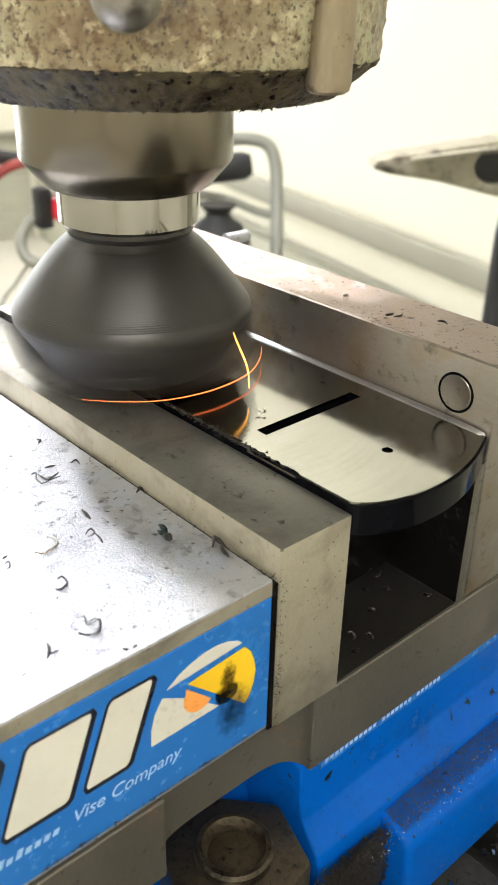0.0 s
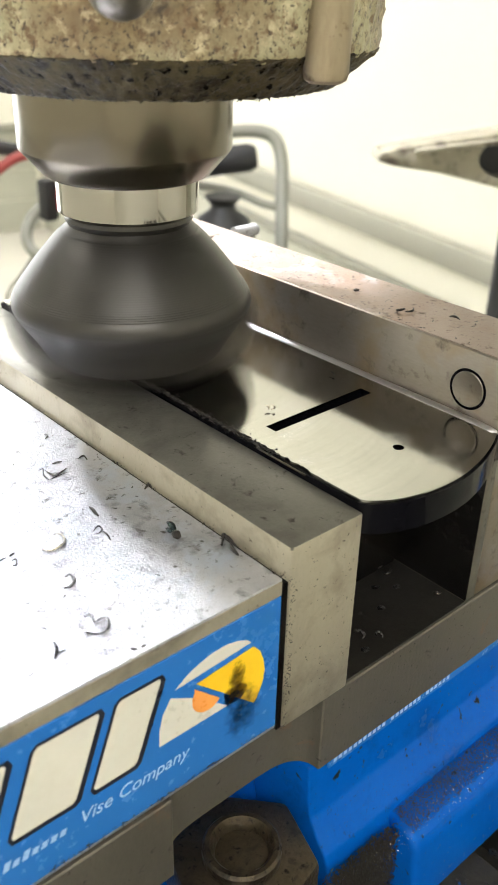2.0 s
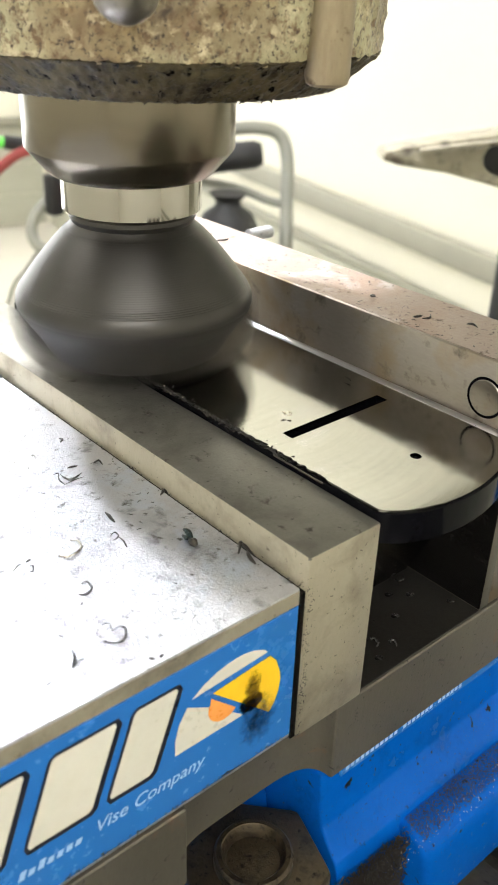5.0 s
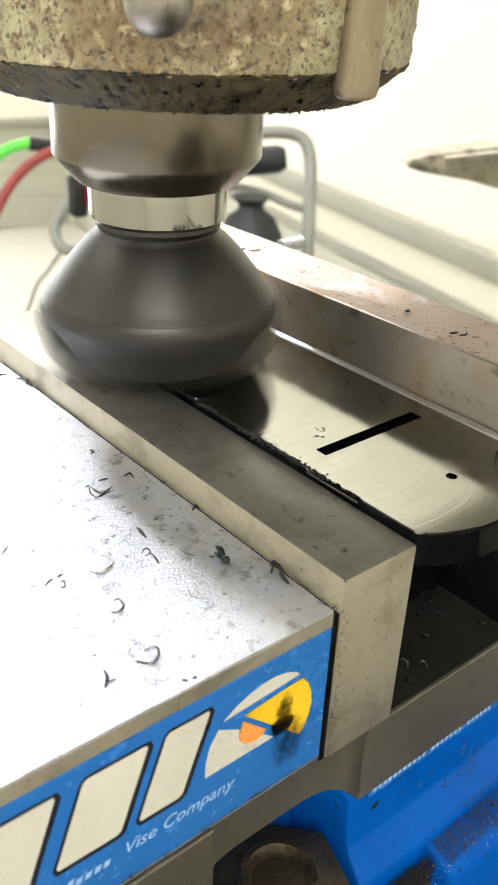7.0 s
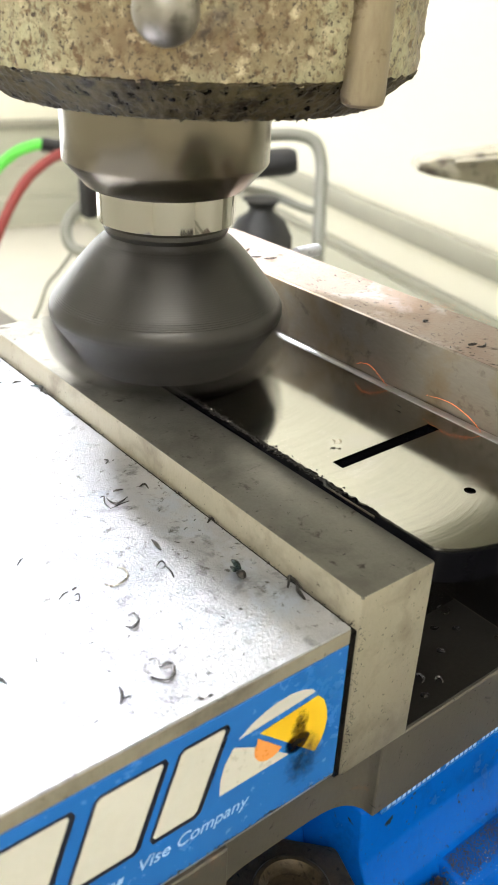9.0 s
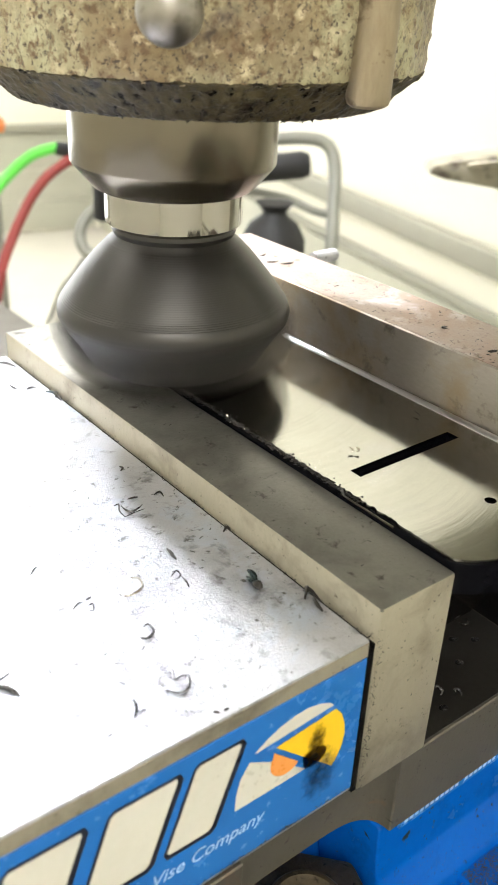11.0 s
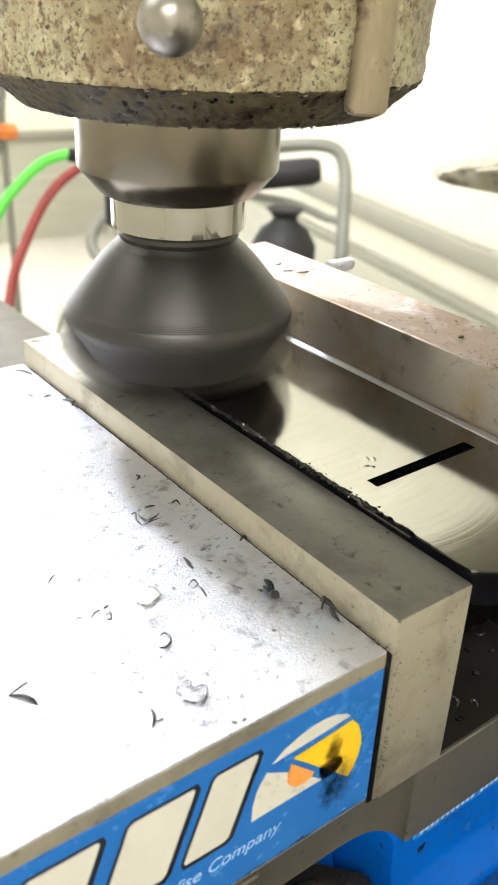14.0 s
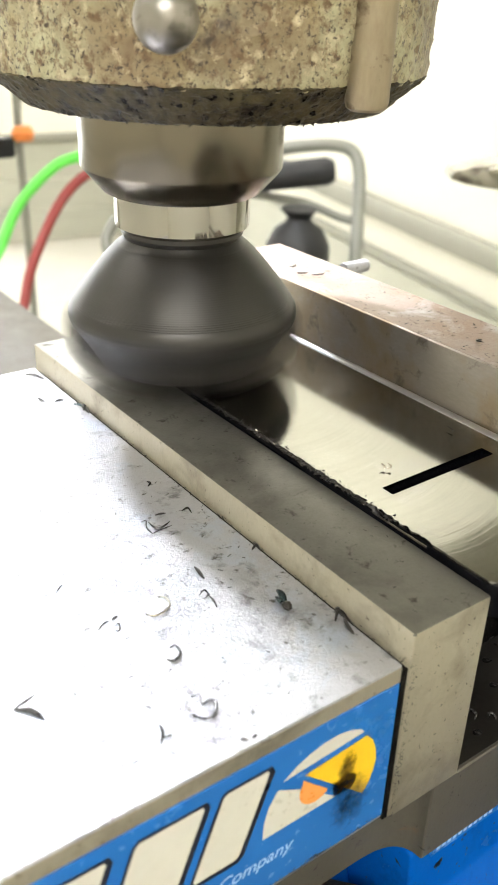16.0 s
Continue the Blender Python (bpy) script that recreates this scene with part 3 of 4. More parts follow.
decal("emblem_disc", [(-2.58, -1.80), (-2.32, -1.62), (-2.05, -1.51), (-1.75, -1.44), (-1.45, -1.43), (-1.18, -1.49), (-0.95, -1.60), (-0.86, -1.70)], LABEL_WHITE, lab="white slice of a disc")
decal("emblem_disc", [(-2.95, -2.90), (-2.94, -2.55), (-2.86, -2.22), (-2.68, -1.93), (-2.2, -2.22), (-1.40, -2.90)], LABEL_WHITE, lab="white slice of a disc")
decal("emblem_sector", [(-2.13, -1.93), (-0.80, -1.82), (-0.64, -2.02), (-0.55, -2.28), (-0.51, -2.55), (-0.55, -2.82), (-0.64, -3.06), (-0.76, -3.24)], LABEL_YELLOW, 0.046, 0.005, lab="yellow sector")
decal("emblem_half_dot", [(-2.17, -2.03), *arc(-1.87, -2.33, 0.36, 0.37, 150, 318, 14)], LABEL_ORANGE, 0.044, 0.005, lab="orange half dot")


def writing(name, text, size, mat, parent, place, shear=0.0):
    cu = bpy.data.curves.new(name, "FONT")
    cu.body, cu.size, cu.extrude, cu.shear = text, size * CM, 0.00003, shear
    tmp = bpy.data.objects.new("tmp", cu)
    scene.collection.objects.link(tmp)
    me = bpy.data.meshes.new_from_object(tmp.evaluated_get(bpy.context.evaluated_depsgraph_get()))
    bpy.data.objects.remove(tmp)
    bpy.data.curves.remove(cu)
    me.materials.append(mat)
    for v in me.vertices:
        x, y, z = v.co
        v.co = Vector((place[0] * CM + x, place[1] * CM - z, place[2] * CM + y)) - ORIGIN[parent] * CM
    ob = new(name, me)
    ob.parent = parent
    ORIGIN[ob] = ORIGIN[parent]
    return ob


writing("lettering", "Vise Company", 0.39, LABEL_PALE, label, (-4.62, 0.056, -3.55), 0.3)
for k in range(7):
    decal("lettering_bar", slant([(0.17 * k, -0.58), (0.17 * k + 0.11, -0.58), (0.17 * k + 0.11, -0.45 + 0.06 * (k in (0, 2))), (0.17 * k, -0.45 + 0.06 * (k in (0, 2)))], -5.80), LABEL_PALE, 0.056, 0.004)
# dark oil smudges over the emblem
rs = random.Random(4)
for cx, cz, rx, rz in ((-1.25, -2.70, 0.13, 0.09), (-1.33, -2.82, 0.07, 0.05)):
    decal("smudge", [(cx + rx * (0.75 + 0.4 * rs.random()) * math.cos(a), cz + rz * (0.75 + 0.4 * rs.random()) * math.sin(a)) for a in [2 * math.pi * i / 18 for i in range(18)]], SMUDGE, 0.040, 0.004, lab="black oil smudge")

LABEL_AT = ORIGIN[label] * CM
for name, cx, cz, rx, rz, colour, most in (("stain", -1.05, -3.25, 0.75, 1.05, (0.004, 0.02, 0.06), 0.5), ("stain", -1.20, -2.35, 0.34, 0.75, (0.10, 0.055, 0.006), 0.7), ("stain", -1.25, -2.70, 0.30, 0.22, (0.008, 0.007, 0.006), 0.5)):
    film_mat = soft_stain("oil_film", colour, (cx * CM - LABEL_AT.x, cz * CM - LABEL_AT.z), (rx * CM, rz * CM), 620, most)
    decal(name, [(max(min(cx + rx * math.cos(a), -0.15), -14), max(cz + rz * math.sin(a), -4.22)) for a in [2 * math.pi * i / 24 for i in range(24)]], film_mat, 0.0385 - 0.002 * most, 0.001, lab="dark oil film run down the label")

# ---- workpiece ----
work = thing("workpiece", (4.1, 6.0, -4.4), "black steel bar with freshly milled bright top, slot and hole", "workpiece", moves=True)


def nose(x):
    if x < 3.9:
        return -0.57 + 0.95 * (1 - math.sqrt(max(0, 1 - ((3.9 - x) / 2.03) ** 2)))
    return -0.57 + 0.26 * ((x - 3.9) / 1.5) ** 1.9


def plan(x0, x1, inset, far):
    xs = [x0 + (x1 - x0) * (0.5 - 0.5 * math.cos(math.pi * i / 28)) for i in range(29)]
    return [(x, nose(x) + inset) for x in xs] + [(x1, far), (x0, far)]


slot_o = [(2.58, 3.24), (5.72, 3.28), (5.72, 3.62), (2.58, 3.56)]
hole_o = [(4.13 + 0.125 * math.cos(2 * math.pi * i / 20), 1.08 + 0.125 * math.sin(2 * math.pi * i / 20)) for i in range(20)]
body = prism(plan(1.90, 6.45, 0.0, 14.6), "z", -0.55, 0.12, [slot_o, hole_o])
part("body", body, BLACK_SCALE, work, "black mill-scaled steel sides")
re_ = random.Random(8)
ragged = plan(1.95, 6.32, 0.05, 14.5)[:-1] + [(1.93 + 0.07 * re_.random() ** 2 * (1 if 1.6 < 14.5 - 0.07 * k < 9 else 0.25), 14.5 - 0.07 * k) for k in range(196)]
part("milled_face", prism(ragged, "z", 0.121, 0.19, [slot_o, hole_o]), MILLED, work, "bright face-milled top with sweeping tool marks")
# black core closing the dark hollow under the bar
part("web", soften(prism([(2.0, 2.3), (6.2, 2.3), (6.2, 14.4), (2.0, 14.4)], "z", -4.40, -0.56), 0.1), SHADE_BLACK, work)
# rounded pale bead, added to draw the highlight along the edge
part("edge_bead", tube([(6.34, 0.16, 0.08), (6.38, 0.6, 0.105), (6.40, 2.0, 0.115), (6.405, 8, 0.115), (6.405, 14.4, 0.115)], 0.14, 28, 3, lambda u: 0.35 + 0.65 * min(1, u * 12)), BEAD_STEEL, work, "pale bead drawing the highlight line along the edge beside the jaw", smooth=True)

part("bare_edge", block(1.886, 1.92, 1.6, 3.1, 0.06, 0.115, 0.01), COLLAR_STEEL, work, "bare bright sliver along the edge")

# ---- hold-down stud and nut ----
nut = thing("hold_down_nut", (-0.78, 0.25, -10.4), "oily dark steel hexagon nut on a stud", "nut", moves=True)
hexa = [(-0.78 + 1.72 * math.cos(radians(60 * i + 12)), 0.25 + 1.72 * math.sin(radians(60 * i + 12))) for i in range(6)]
part("nut", soften(prism(hexa, "z", -10.3, -7.75), 0.16, 2), NUT_STEEL, nut)
part("stud", lathe([(0, -11.5), (0.86, -11.5), (0.86, -7.52), (0.80, -7.44), (0.70, -7.44), (0.62, -7.56), (0.58, -7.74), (0.2, -7.70), (0, -7.70)], (-0.78, 0.25), 48), NUT_STEEL, nut, "dished end of the stud")

# ---- machine table with tee slots ----
table = thing("machine_table", (0, 7, -18), "dark oily cast-iron milling table with tee slots", "table", moves=True)
for x0, x1 in ((-9.8, -7.8), (-6.4, -1.6), (-0.1, 6.1), (7.5, 13.6)):
    part("land", soften(box(bmesh.new(), x0, x1, -60, 60, -13.4, -11.75), 0.12, 2), TABLE_IRON, table)
part("deck", block(-9.8, 13.6, -60, 60, -18, -13.4), TABLE_IRON, table)

# ---- milling head ----
HEAD_C = (3.13, 7.99)
head = thing("milling_machine", (HEAD_C[0], HEAD_C[1], 6.4), "flaking cream cast-iron milling machine head with rusty stains", "milling machine")


def rough_lathe(profile, seg, amp, freq, seed, mat_split=None):
    bm = lathe(profile, HEAD_C, seg)
    for v in bm.verts:
        r = Vector((v.co.x - HEAD_C[0], v.co.y - HEAD_C[1], 0))
        if r.length > 0.5:
            nse = noise.fractal(Vector((v.co.x, v.co.y, v.co.z)) * freq + Vector((seed, 0, 0)), 1.0, 2.0, 5)
            v.co += r.normalized() * amp * nse
            v.co.z += 0.5 * amp * noise.fractal(Vector((v.co.x, v.co.y, v.co.z)) * freq + Vector((0, seed, 0)), 1.0, 2.0, 5)
    return bm


prof = [(4.97, 7.58)] + [(5.03 + 0.005 * k, 7.66 + 0.1 * k) for k in range(28)] + [(5.18, 10.6), (5.18, 16), (4.9, 26), (0, 26)]
part("housing", rough_lathe([(0.2, 7.58)] + prof, 420, 0.05, 4.5, 3), CAST_PAINT, head, smooth=True)
rim = [(2.3, 7.05), (2.75, 6.88), (3.4, 6.86), (4.0, 6.87)] + [(4.2 + 0.058 * k, 6.89 + 0.05 * k) for k in range(15)] + [(5.05, 7.62), (4.98, 7.68)]
part("rim", rough_lathe(rim, 520, 0.06, 6.5, 7), CAST_GRIME, head, "oily grime-caked lower rim", smooth=True)
ball = bmesh.new()
bmesh.ops.create_uvsphere(ball, u_segments=36, v_segments=24, radius=0.51)
bmesh.ops.translate(ball, vec=(-1.33, 2.32, 8.86), verts=ball.verts)
part("ball_knob", ball, BALL_STEEL, head, "worn steel ball knob", smooth=True)
part("knob_stem", tube([(-1.33, 2.32, 8.86), (0.3, 4.7, 9.0)], 0.25, 14, 2), BALL_STEEL, head)
bar = lathe([(0, 7.22), (0.30, 7.22), (0.40, 7.28), (0.43, 7.40), (0.44, 16), (0, 16)], (0, 0), 28)
for v in bar.verts:
    v.co = Vector((3.42 + v.co.x + 0.045 * (v.co.z - 7), 2.80 + v.co.y + 0.03 * (v.co.z - 7), v.co.z))
part("stop_rod", bar, BAR_STEEL, head, "brown-stained steel stop rod")

part("ram", soften(box(bmesh.new(), 7, 52, 1, 15, 17, 31), 1.2, 3), MACHINE_PAINT, head)
part("column", soften(box(bmesh.new(), 50, 86, -10, 20, -95, 36), 2.0, 3), MACHINE_PAINT, head)
part("pedestal", soften(box(bmesh.new(), -18, 90, -16, 26, FLOOR_Z, -94), 2.0, 3), MACHINE_PAINT, head)
part("knee", soften(box(bmesh.new(), -9, 51, -6, 22, -62, -28), 1.5, 3), MACHINE_PAINT, head)
part("saddle", soften(box(bmesh.new(), -9, 14, -12, 28, -28.2, -18.02), 0.8, 2), MACHINE_PAINT, head)
part("knee_screw", lathe([(0, -95), (3, -95), (3, -61), (0, -61)], (10, 8), 24), TABLE_IRON, head)

# ---- spindle and face mill ----
spindle = thing("spindle", (AXIS[0], AXIS[1], 3.9), "smooth turned steel spindle nose, spinning", "spindle")
part("nose", soften(lathe([(0, 8), (2.44, 8), (2.46, 6.6), (2.46, 5.42), (2.43, 5.36), (1.95, 4.82), (1.84, 4.76), (0, 4.76)], AXIS, 96), 0.0), SPINDLE_STEEL, spindle)
part("collar", lathe([(0, 4.8), (1.66, 4.8), (1.68, 4.7), (1.68, 3.98), (1.60, 3.9), (0, 3.9)], AXIS, 96), COLLAR_STEEL, spindle, "polished bright arbor collar")
part("drive_flat", block(AXIS[0] + 1.0, AXIS[0] + 1.74, AXIS[1] - 0.35, AXIS[1] + 0.35, 4.6, 4.78, 0.03), SPINDLE_STEEL, spindle)
mill = thing("face_mill", (AXIS[0], AXIS[1], 0.19), "dark steel face mill with carbide inserts, spinning", "milling cutter")
cp = [(0, 3.95), (1.52, 3.95), (1.54, 3.78), (1.48, 3.66), (1.56, 3.56)]
n_g = 34
for k in range(n_g):
    t = k / n_g
    r = 1.58 + 1.29 * t ** 0.84
    z = 3.54 - 1.50 * t
    cp += [(r, z), (r + 0.0168, z - 0.014), (r + 0.0245, z - 0.024)]
cp += [(2.90, 2.0), (2.95, 1.90), (2.975, 1.78), (2.965, 1.66), (2.92, 1.54), (2.80, 1.36), (2.66, 1.16), (2.50, 0.92), (2.36, 0.68), (2.22, 0.45), (0, 0.45)]
cutter_body = part("body", lathe(cp, AXIS, 96), [CUTTER_STEEL, CUTTER_LOWER], mill, "turned steel cone over a darker lower body")
# faces below z 1.62 take the darker material
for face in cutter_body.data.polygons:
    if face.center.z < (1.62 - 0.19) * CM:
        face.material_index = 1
for k in range(5):
    ins = soften(prism([(2.0, 0.2), (2.55, 0.2), (3.05, 0.62), (3.05, 1.1), (2.3, 1.3)], "y", -0.10, 0.10), 0.03, 1)
    seat = soften(prism([(1.6, 0.34), (2.45, 0.34), (2.92, 0.85), (3.0, 1.4), (2.92, 1.8), (2.0, 1.8)], "y", 0.10, 1.15), 0.06, 1)
    rot = Matrix.Translation((AXIS[0], AXIS[1], 0)) @ Matrix.Rotation(radians(72 * k), 4, "Z")
    bmesh.ops.transform(ins, matrix=rot, verts=ins.verts)
    bmesh.ops.transform(seat, matrix=rot, verts=seat.verts)
    part("insert", ins, CARBIDE, mill)
    part("insert_seat", seat, CUTTER_LOWER, mill)

# ---- behind the machine ----
cart = thing("tube_frame_cart", (66, 78, FLOOR_Z), "grey tube-framed machine cart with black grips, out of focus", "cart")
part("frame_tube", tube([(62.9, 84.8, -10.5), (66.6, 82.5, -9.8), (70.2, 80.0, -9.5), (72.1, 78.1, -10.3), (72.1, 76.5, -12.9), (70.6, 74.6, -17.4), (68.6, 72.2, -23.3), (67.0, 70.4, -40), (67, 70.4, FLOOR_Z)], 0.85, 14, 6), CHROME_TUBE, cart, smooth=True)
part("grip", tube([(56.0, 83.8, -13.6), (58.4, 82.2, -13.2), (63, 79.2, -12.5), (67.5, 76.3, -11.9)], 1.75, 16, 4, lambda s: 1 - 0.25 * (s > 0.97)), BLACK_RUBBER, cart, "black rubber grip")
part("cross_tube", tube([(58, 84, -15), (65.3, 79.2, -16.3), (68.5, 75.9, -17.8), (70.7, 73.9, -18.4)], 0.55, 10, 4), CHROME_TUBE, cart)
knob = lathe([(0, -1), (3.4, -1), (4.1, 1.2), (4.1, 3.0), (3.1, 5.0), (1.7, 6.0), (1.5, 6.6), (2.4, 7.6), (0, 7.6)], seg=32)
for v in knob.verts:
    v.co += Vector((61.8, 75.9, -23.6))
part("knob", knob, BLACK_RUBBER, cart, "round black knob", smooth=True)
part("post", tube([(61.8, 75.9, -23.6), (61.8, 75.9, FLOOR_Z)], 1.2, 12, 2), CHROME_TUBE, cart)
reel = thing("hose_cart", (47, 94, FLOOR_Z), "grey bent-tube hose cart with red valve, out of focus", "cart")
part("frame_tube", tube([(52.9, 92.3, -15.5), (50.5, 94.0, -16.2), (47.8, 94.8, -18.4), (45.7, 95.4, -20.2), (44.5, 95.1, -22.2), (44.5, 93.9, -24.0), (45.8, 92.3, -24.6), (50, 90, -25)], 0.75, 12, 6), CHROME_TUBE, reel, smooth=True)
part("cable", tube([(46.6, 96.0, -24.6), (43.9, 96.3, -27.7), (41.0, 96.3, -31.4), (38, 96, -45), (38, 96, FLOOR_Z)], 0.25, 8, 5), CHROME_TUBE, reel)
part("valve", soften(box(bmesh.new(), 48.2, 50.4, 91.6, 93.6, -19.4, -16.6), 0.5), RED_PLASTIC, reel, "red valve handle")
part("bracket", soften(box(bmesh.new(), 46.4, 48.4, 92.8, 95, -20.5, -15.2), 0.5), BLACK_RUBBER, reel)
part("post", tube([(50, 90, -16), (50, 90, FLOOR_Z)], 1.0, 12, 2), CHROME_TUBE, reel)
green = thing("green_hose", (34, 104, FLOOR_Z), "bright green air hose hanging in an arc", "hose")
part("hose", tube([(26, 101, FLOOR_Z), (26.5, 102, -60), (28.6, 103.0, -32.3), (33.9, 104.9, -23.3), (36.6, 105.6, -19.2), (39.3, 105.5, -16.4), (42.5, 104.8, -13.8), (44.9, 103.7, -12.8), (46.0, 103.0, -12.6)], 0.72, 14, 6), GREEN_HOSE, green, smooth=True)
part("fitting", tube([(45.7, 103.2, -12.6), (49.6, 101.4, -13.2), (54, 98, -13.6)], 0.95, 14, 3), BLACK_RUBBER, green, "black hose fitting")
red = thing("red_hose", (32, 96, FLOOR_Z), "dark red air hose hanging in an arc", "hose")
part("hose", tube([(30, 94, FLOOR_Z), (30.5, 95, -60), (31.2, 95.3, -38), (32.0, 96.5, -34.1), (33.7, 98.3, -29.4), (35.6, 99.5, -25.4), (39.2, 100.5, -19.9), (42.0, 100.6, -16.5), (44.7, 100.0, -14.3), (47.2, 99.0, -13.1), (52, 97, -12.5)], 0.68, 14, 6), RED_HOSE, red, smooth=True)
outlet = thing("wall_outlet_post", (48, 130, FLOOR_Z), "grey post with an orange cap and black socket", "post")
part("post", tube([(48.9, 131.8, 30), (48.7, 131.5, -8.9), (47.4, 129.4, -14), (47.4, 129.4, FLOOR_Z)], 0.6, 10, 3), CHROME_TUBE, outlet)
part("cap", lathe([(0, -14.4), (1.6, -14.4), (1.9, -13.2), (1.2, -12.2), (0, -12.2)], (48.0, 129.2), 20), ORANGE_PLASTIC, outlet, "orange cap")
part("socket", soften(box(bmesh.new(), 42, 46.5, 128.6, 131, -17, -13.8), 0.6), BLACK_RUBBER, outlet, "black socket")
arm = thing("cast_arm", (45, 26, FLOOR_Z), "greasy grey cast-iron arm with a black disc in the bore, for the shade inside it", "machine part")
a_dir, a_side = Vector((10.6, -8.0, 0)).normalized(), Vector((8.0, 10.6, 0)).normalized()
tip = Vector((38.2, 31.2, 0))
side = [(0, -2.3), (0.3, -1.75), (1.2, -1.5), (4.5, -0.95), (9.2, -0.25), (14, 0.4), (24, 1.2), (24, -6.5), (14, -5.4), (9.2, -4.2), (4.5, -3.1), (1.2, -2.65)]
bore = [(8.6 + 1.5 * math.cos(2 * math.pi * i / 28), -2.1 + 1.15 * math.sin(2 * math.pi * i / 28)) for i in range(28)]


def on_arm(bm):
    for v in bm.verts:
        q = tip + a_dir * v.co.x + a_side * v.co.y
        v.co = Vector((q.x, q.y, v.co.z))
    bmesh.ops.recalc_face_normals(bm, faces=bm.faces)
    return bm


part("arm", on_arm(soften(prism(side, "y", 0, 2.5, [bore]), 0.2, 2, 50)), ARM_IRON, arm)
part("rib", on_arm(soften(prism([(2.5, -1.45), (9.2, -0.6), (20, 0.4), (20, 0.0), (9.2, -1.0), (2.5, -1.75)], "y", -0.5, 0.1), 0.12, 2, 50)), ARM_IRON, arm)
# black disc closes the hole to give its inside shade
part("bore_ring", on_arm(prism(bore, "y", 0.8, 1.2)), BLACK_RUBBER, arm, "black disc in the bore, for the shade inside it")
foot_at = tip + a_dir * 10.6 + a_side * 1.2
part("post", lathe([(0, FLOOR_Z), (0.9, FLOOR_Z), (0.9, -7), (0.7, -4.6), (0, -4.5)], (foot_at.x, foot_at.y), 24), BLACK_RUBBER, arm, "dark post")

# ---- swarf and chips ----
rc = random.Random(11)


def curl_points(rr, turns, rise, wob=0.15):
    n = 10
    ph = rc.random() * 6.28
    return [(rr * (1 + wob * math.sin(3 * a + ph)) * math.cos(a), rr * (1 + wob * math.cos(2 * a + ph)) * math.sin(a), 0.05 + rise * i / n) for i, a in ((i, ph + turns * 2 * math.pi * i / n) for i in range(n + 1))]


def chip(x, y, z, rr, turns, rise, wire, mat, lab="small curled steel milling chip"):
    wire *= 0.65
    pts = [(x + a, y + b, z + c) for a, b, c in curl_points(rr, turns, rise)]
    return solo("metal_chip", tube(pts, wire, 6, 2, lambda s: 0.35 + 1.3 * math.sin(math.pi * min(max(s, 0.05), 0.95))), mat, (x, y, z), lab, "metal chip", "milling chips", moves=True)


def sliver(plan_points, wire, rise, mat, lab):
    """A bent chip lying on the movable jaw: flat points, arched up in its middle."""
    n = len(plan_points) - 1
    pts = [(a, b, TOP + wire * 0.8 + 0.45 * rise * math.sin(math.pi * i / n) * (0.6 + 0.4 * math.sin(2.3 * i))) for i, (a, b) in enumerate((min(u, -0.13), v) for u, v in plan_points)]
    return solo("metal_chip", tube(pts, wire, 6, 3, lambda u: 0.35 + 0.8 * math.sin(math.pi * min(max(u, 0.06), 0.94))), mat, (*plan_points[0], TOP), lab, "metal chip", "milling chips", moves=True)


TOP = -0.655
sliver([(-1.47, 6.19), (-1.49, 5.99), (-1.42, 5.87), (-1.26, 5.87), (-1.08, 5.98)], 0.022, 0.08, CHIP_STEEL, "small curled steel milling chip")
sliver([(-1.59, 6.28), (-1.49, 6.26), (-1.60, 6.04), (-1.61, 5.79)], 0.016, 0.04, CHIP_STEEL, "small bent steel milling chip")
sliver([(-1.61, 5.79), (-1.38, 5.81), (-1.12, 5.83)], 0.01, 0.03, CHIP_STEEL, "thin straight steel sliver")
sliver([(-1.22, 6.35), (-1.10, 6.32), (-0.99, 6.30)], 0.02, 0.03, CHIP_DARK, "short dark steel sliver")
sliver([(-1.53, 4.32), (-1.55, 4.16), (-1.56, 4.05), (-1.57, 3.92)], 0.034, 0.05, CHIP_DARK, "short dark splinter of swarf")
sliver([(-1.94, 3.53), (-1.78, 3.61), (-1.76, 3.49), (-1.87, 3.40), (-1.95, 3.43)], 0.016, 0.07, CHIP_STEEL, "small looped steel chip with a tail")
sliver([(-1.78, 3.46), (-1.80, 3.23), (-1.85, 3.06)], 0.016, 0.05, CHIP_STEEL, "short bent steel sliver")
sliver([(-2.58, 3.92), (-2.48, 3.81), (-2.52, 3.60), (-2.71, 3.46), (-2.92, 3.47), (-3.00, 3.61)], 0.022, 0.08, CHIP_PALE, "straw-coloured open curl of steel")
sliver([(-3.90, 3.70), (-3.75, 3.79), (-3.64, 3.81)], 0.015, 0.04, CHIP_STEEL, "thin bent steel sliver")
sliver([(-3.58, 3.81), (-3.46, 3.84)], 0.022, 0.03, CHIP_STEEL, "small bright steel flake on the jaw")
sliver([(-3.62, 3.64), (-3.54, 3.63), (-3.61, 3.48), (-3.67, 3.52)], 0.018, 0.06, CHIP_STEEL, "tiny hooked steel chip")
sliver([(-3.12, 2.61), (-3.02, 2.58), (-3.04, 2.40), (-3.18, 2.28), (-3.26, 2.30), (-3.31, 2.39)], 0.022, 0.1, CHIP_STEEL, "small tangled steel curl")
sliver([(-3.44, 1.44), (-3.32, 1.39), (-3.38, 1.21), (-3.26, 1.19), (-3.19, 1.11), (-3.30, 0.94), (-3.45, 0.87), (-3.56, 0.97), (-3.62, 1.10)], 0.022, 0.1, CHIP_STEEL, "double curl of steel swarf")
sliver([(-4.15, 1.21), (-4.20, 1.02), (-4.34, 0.86)], 0.024, 0.05, CHIP_STEEL, "small ragged steel chip")
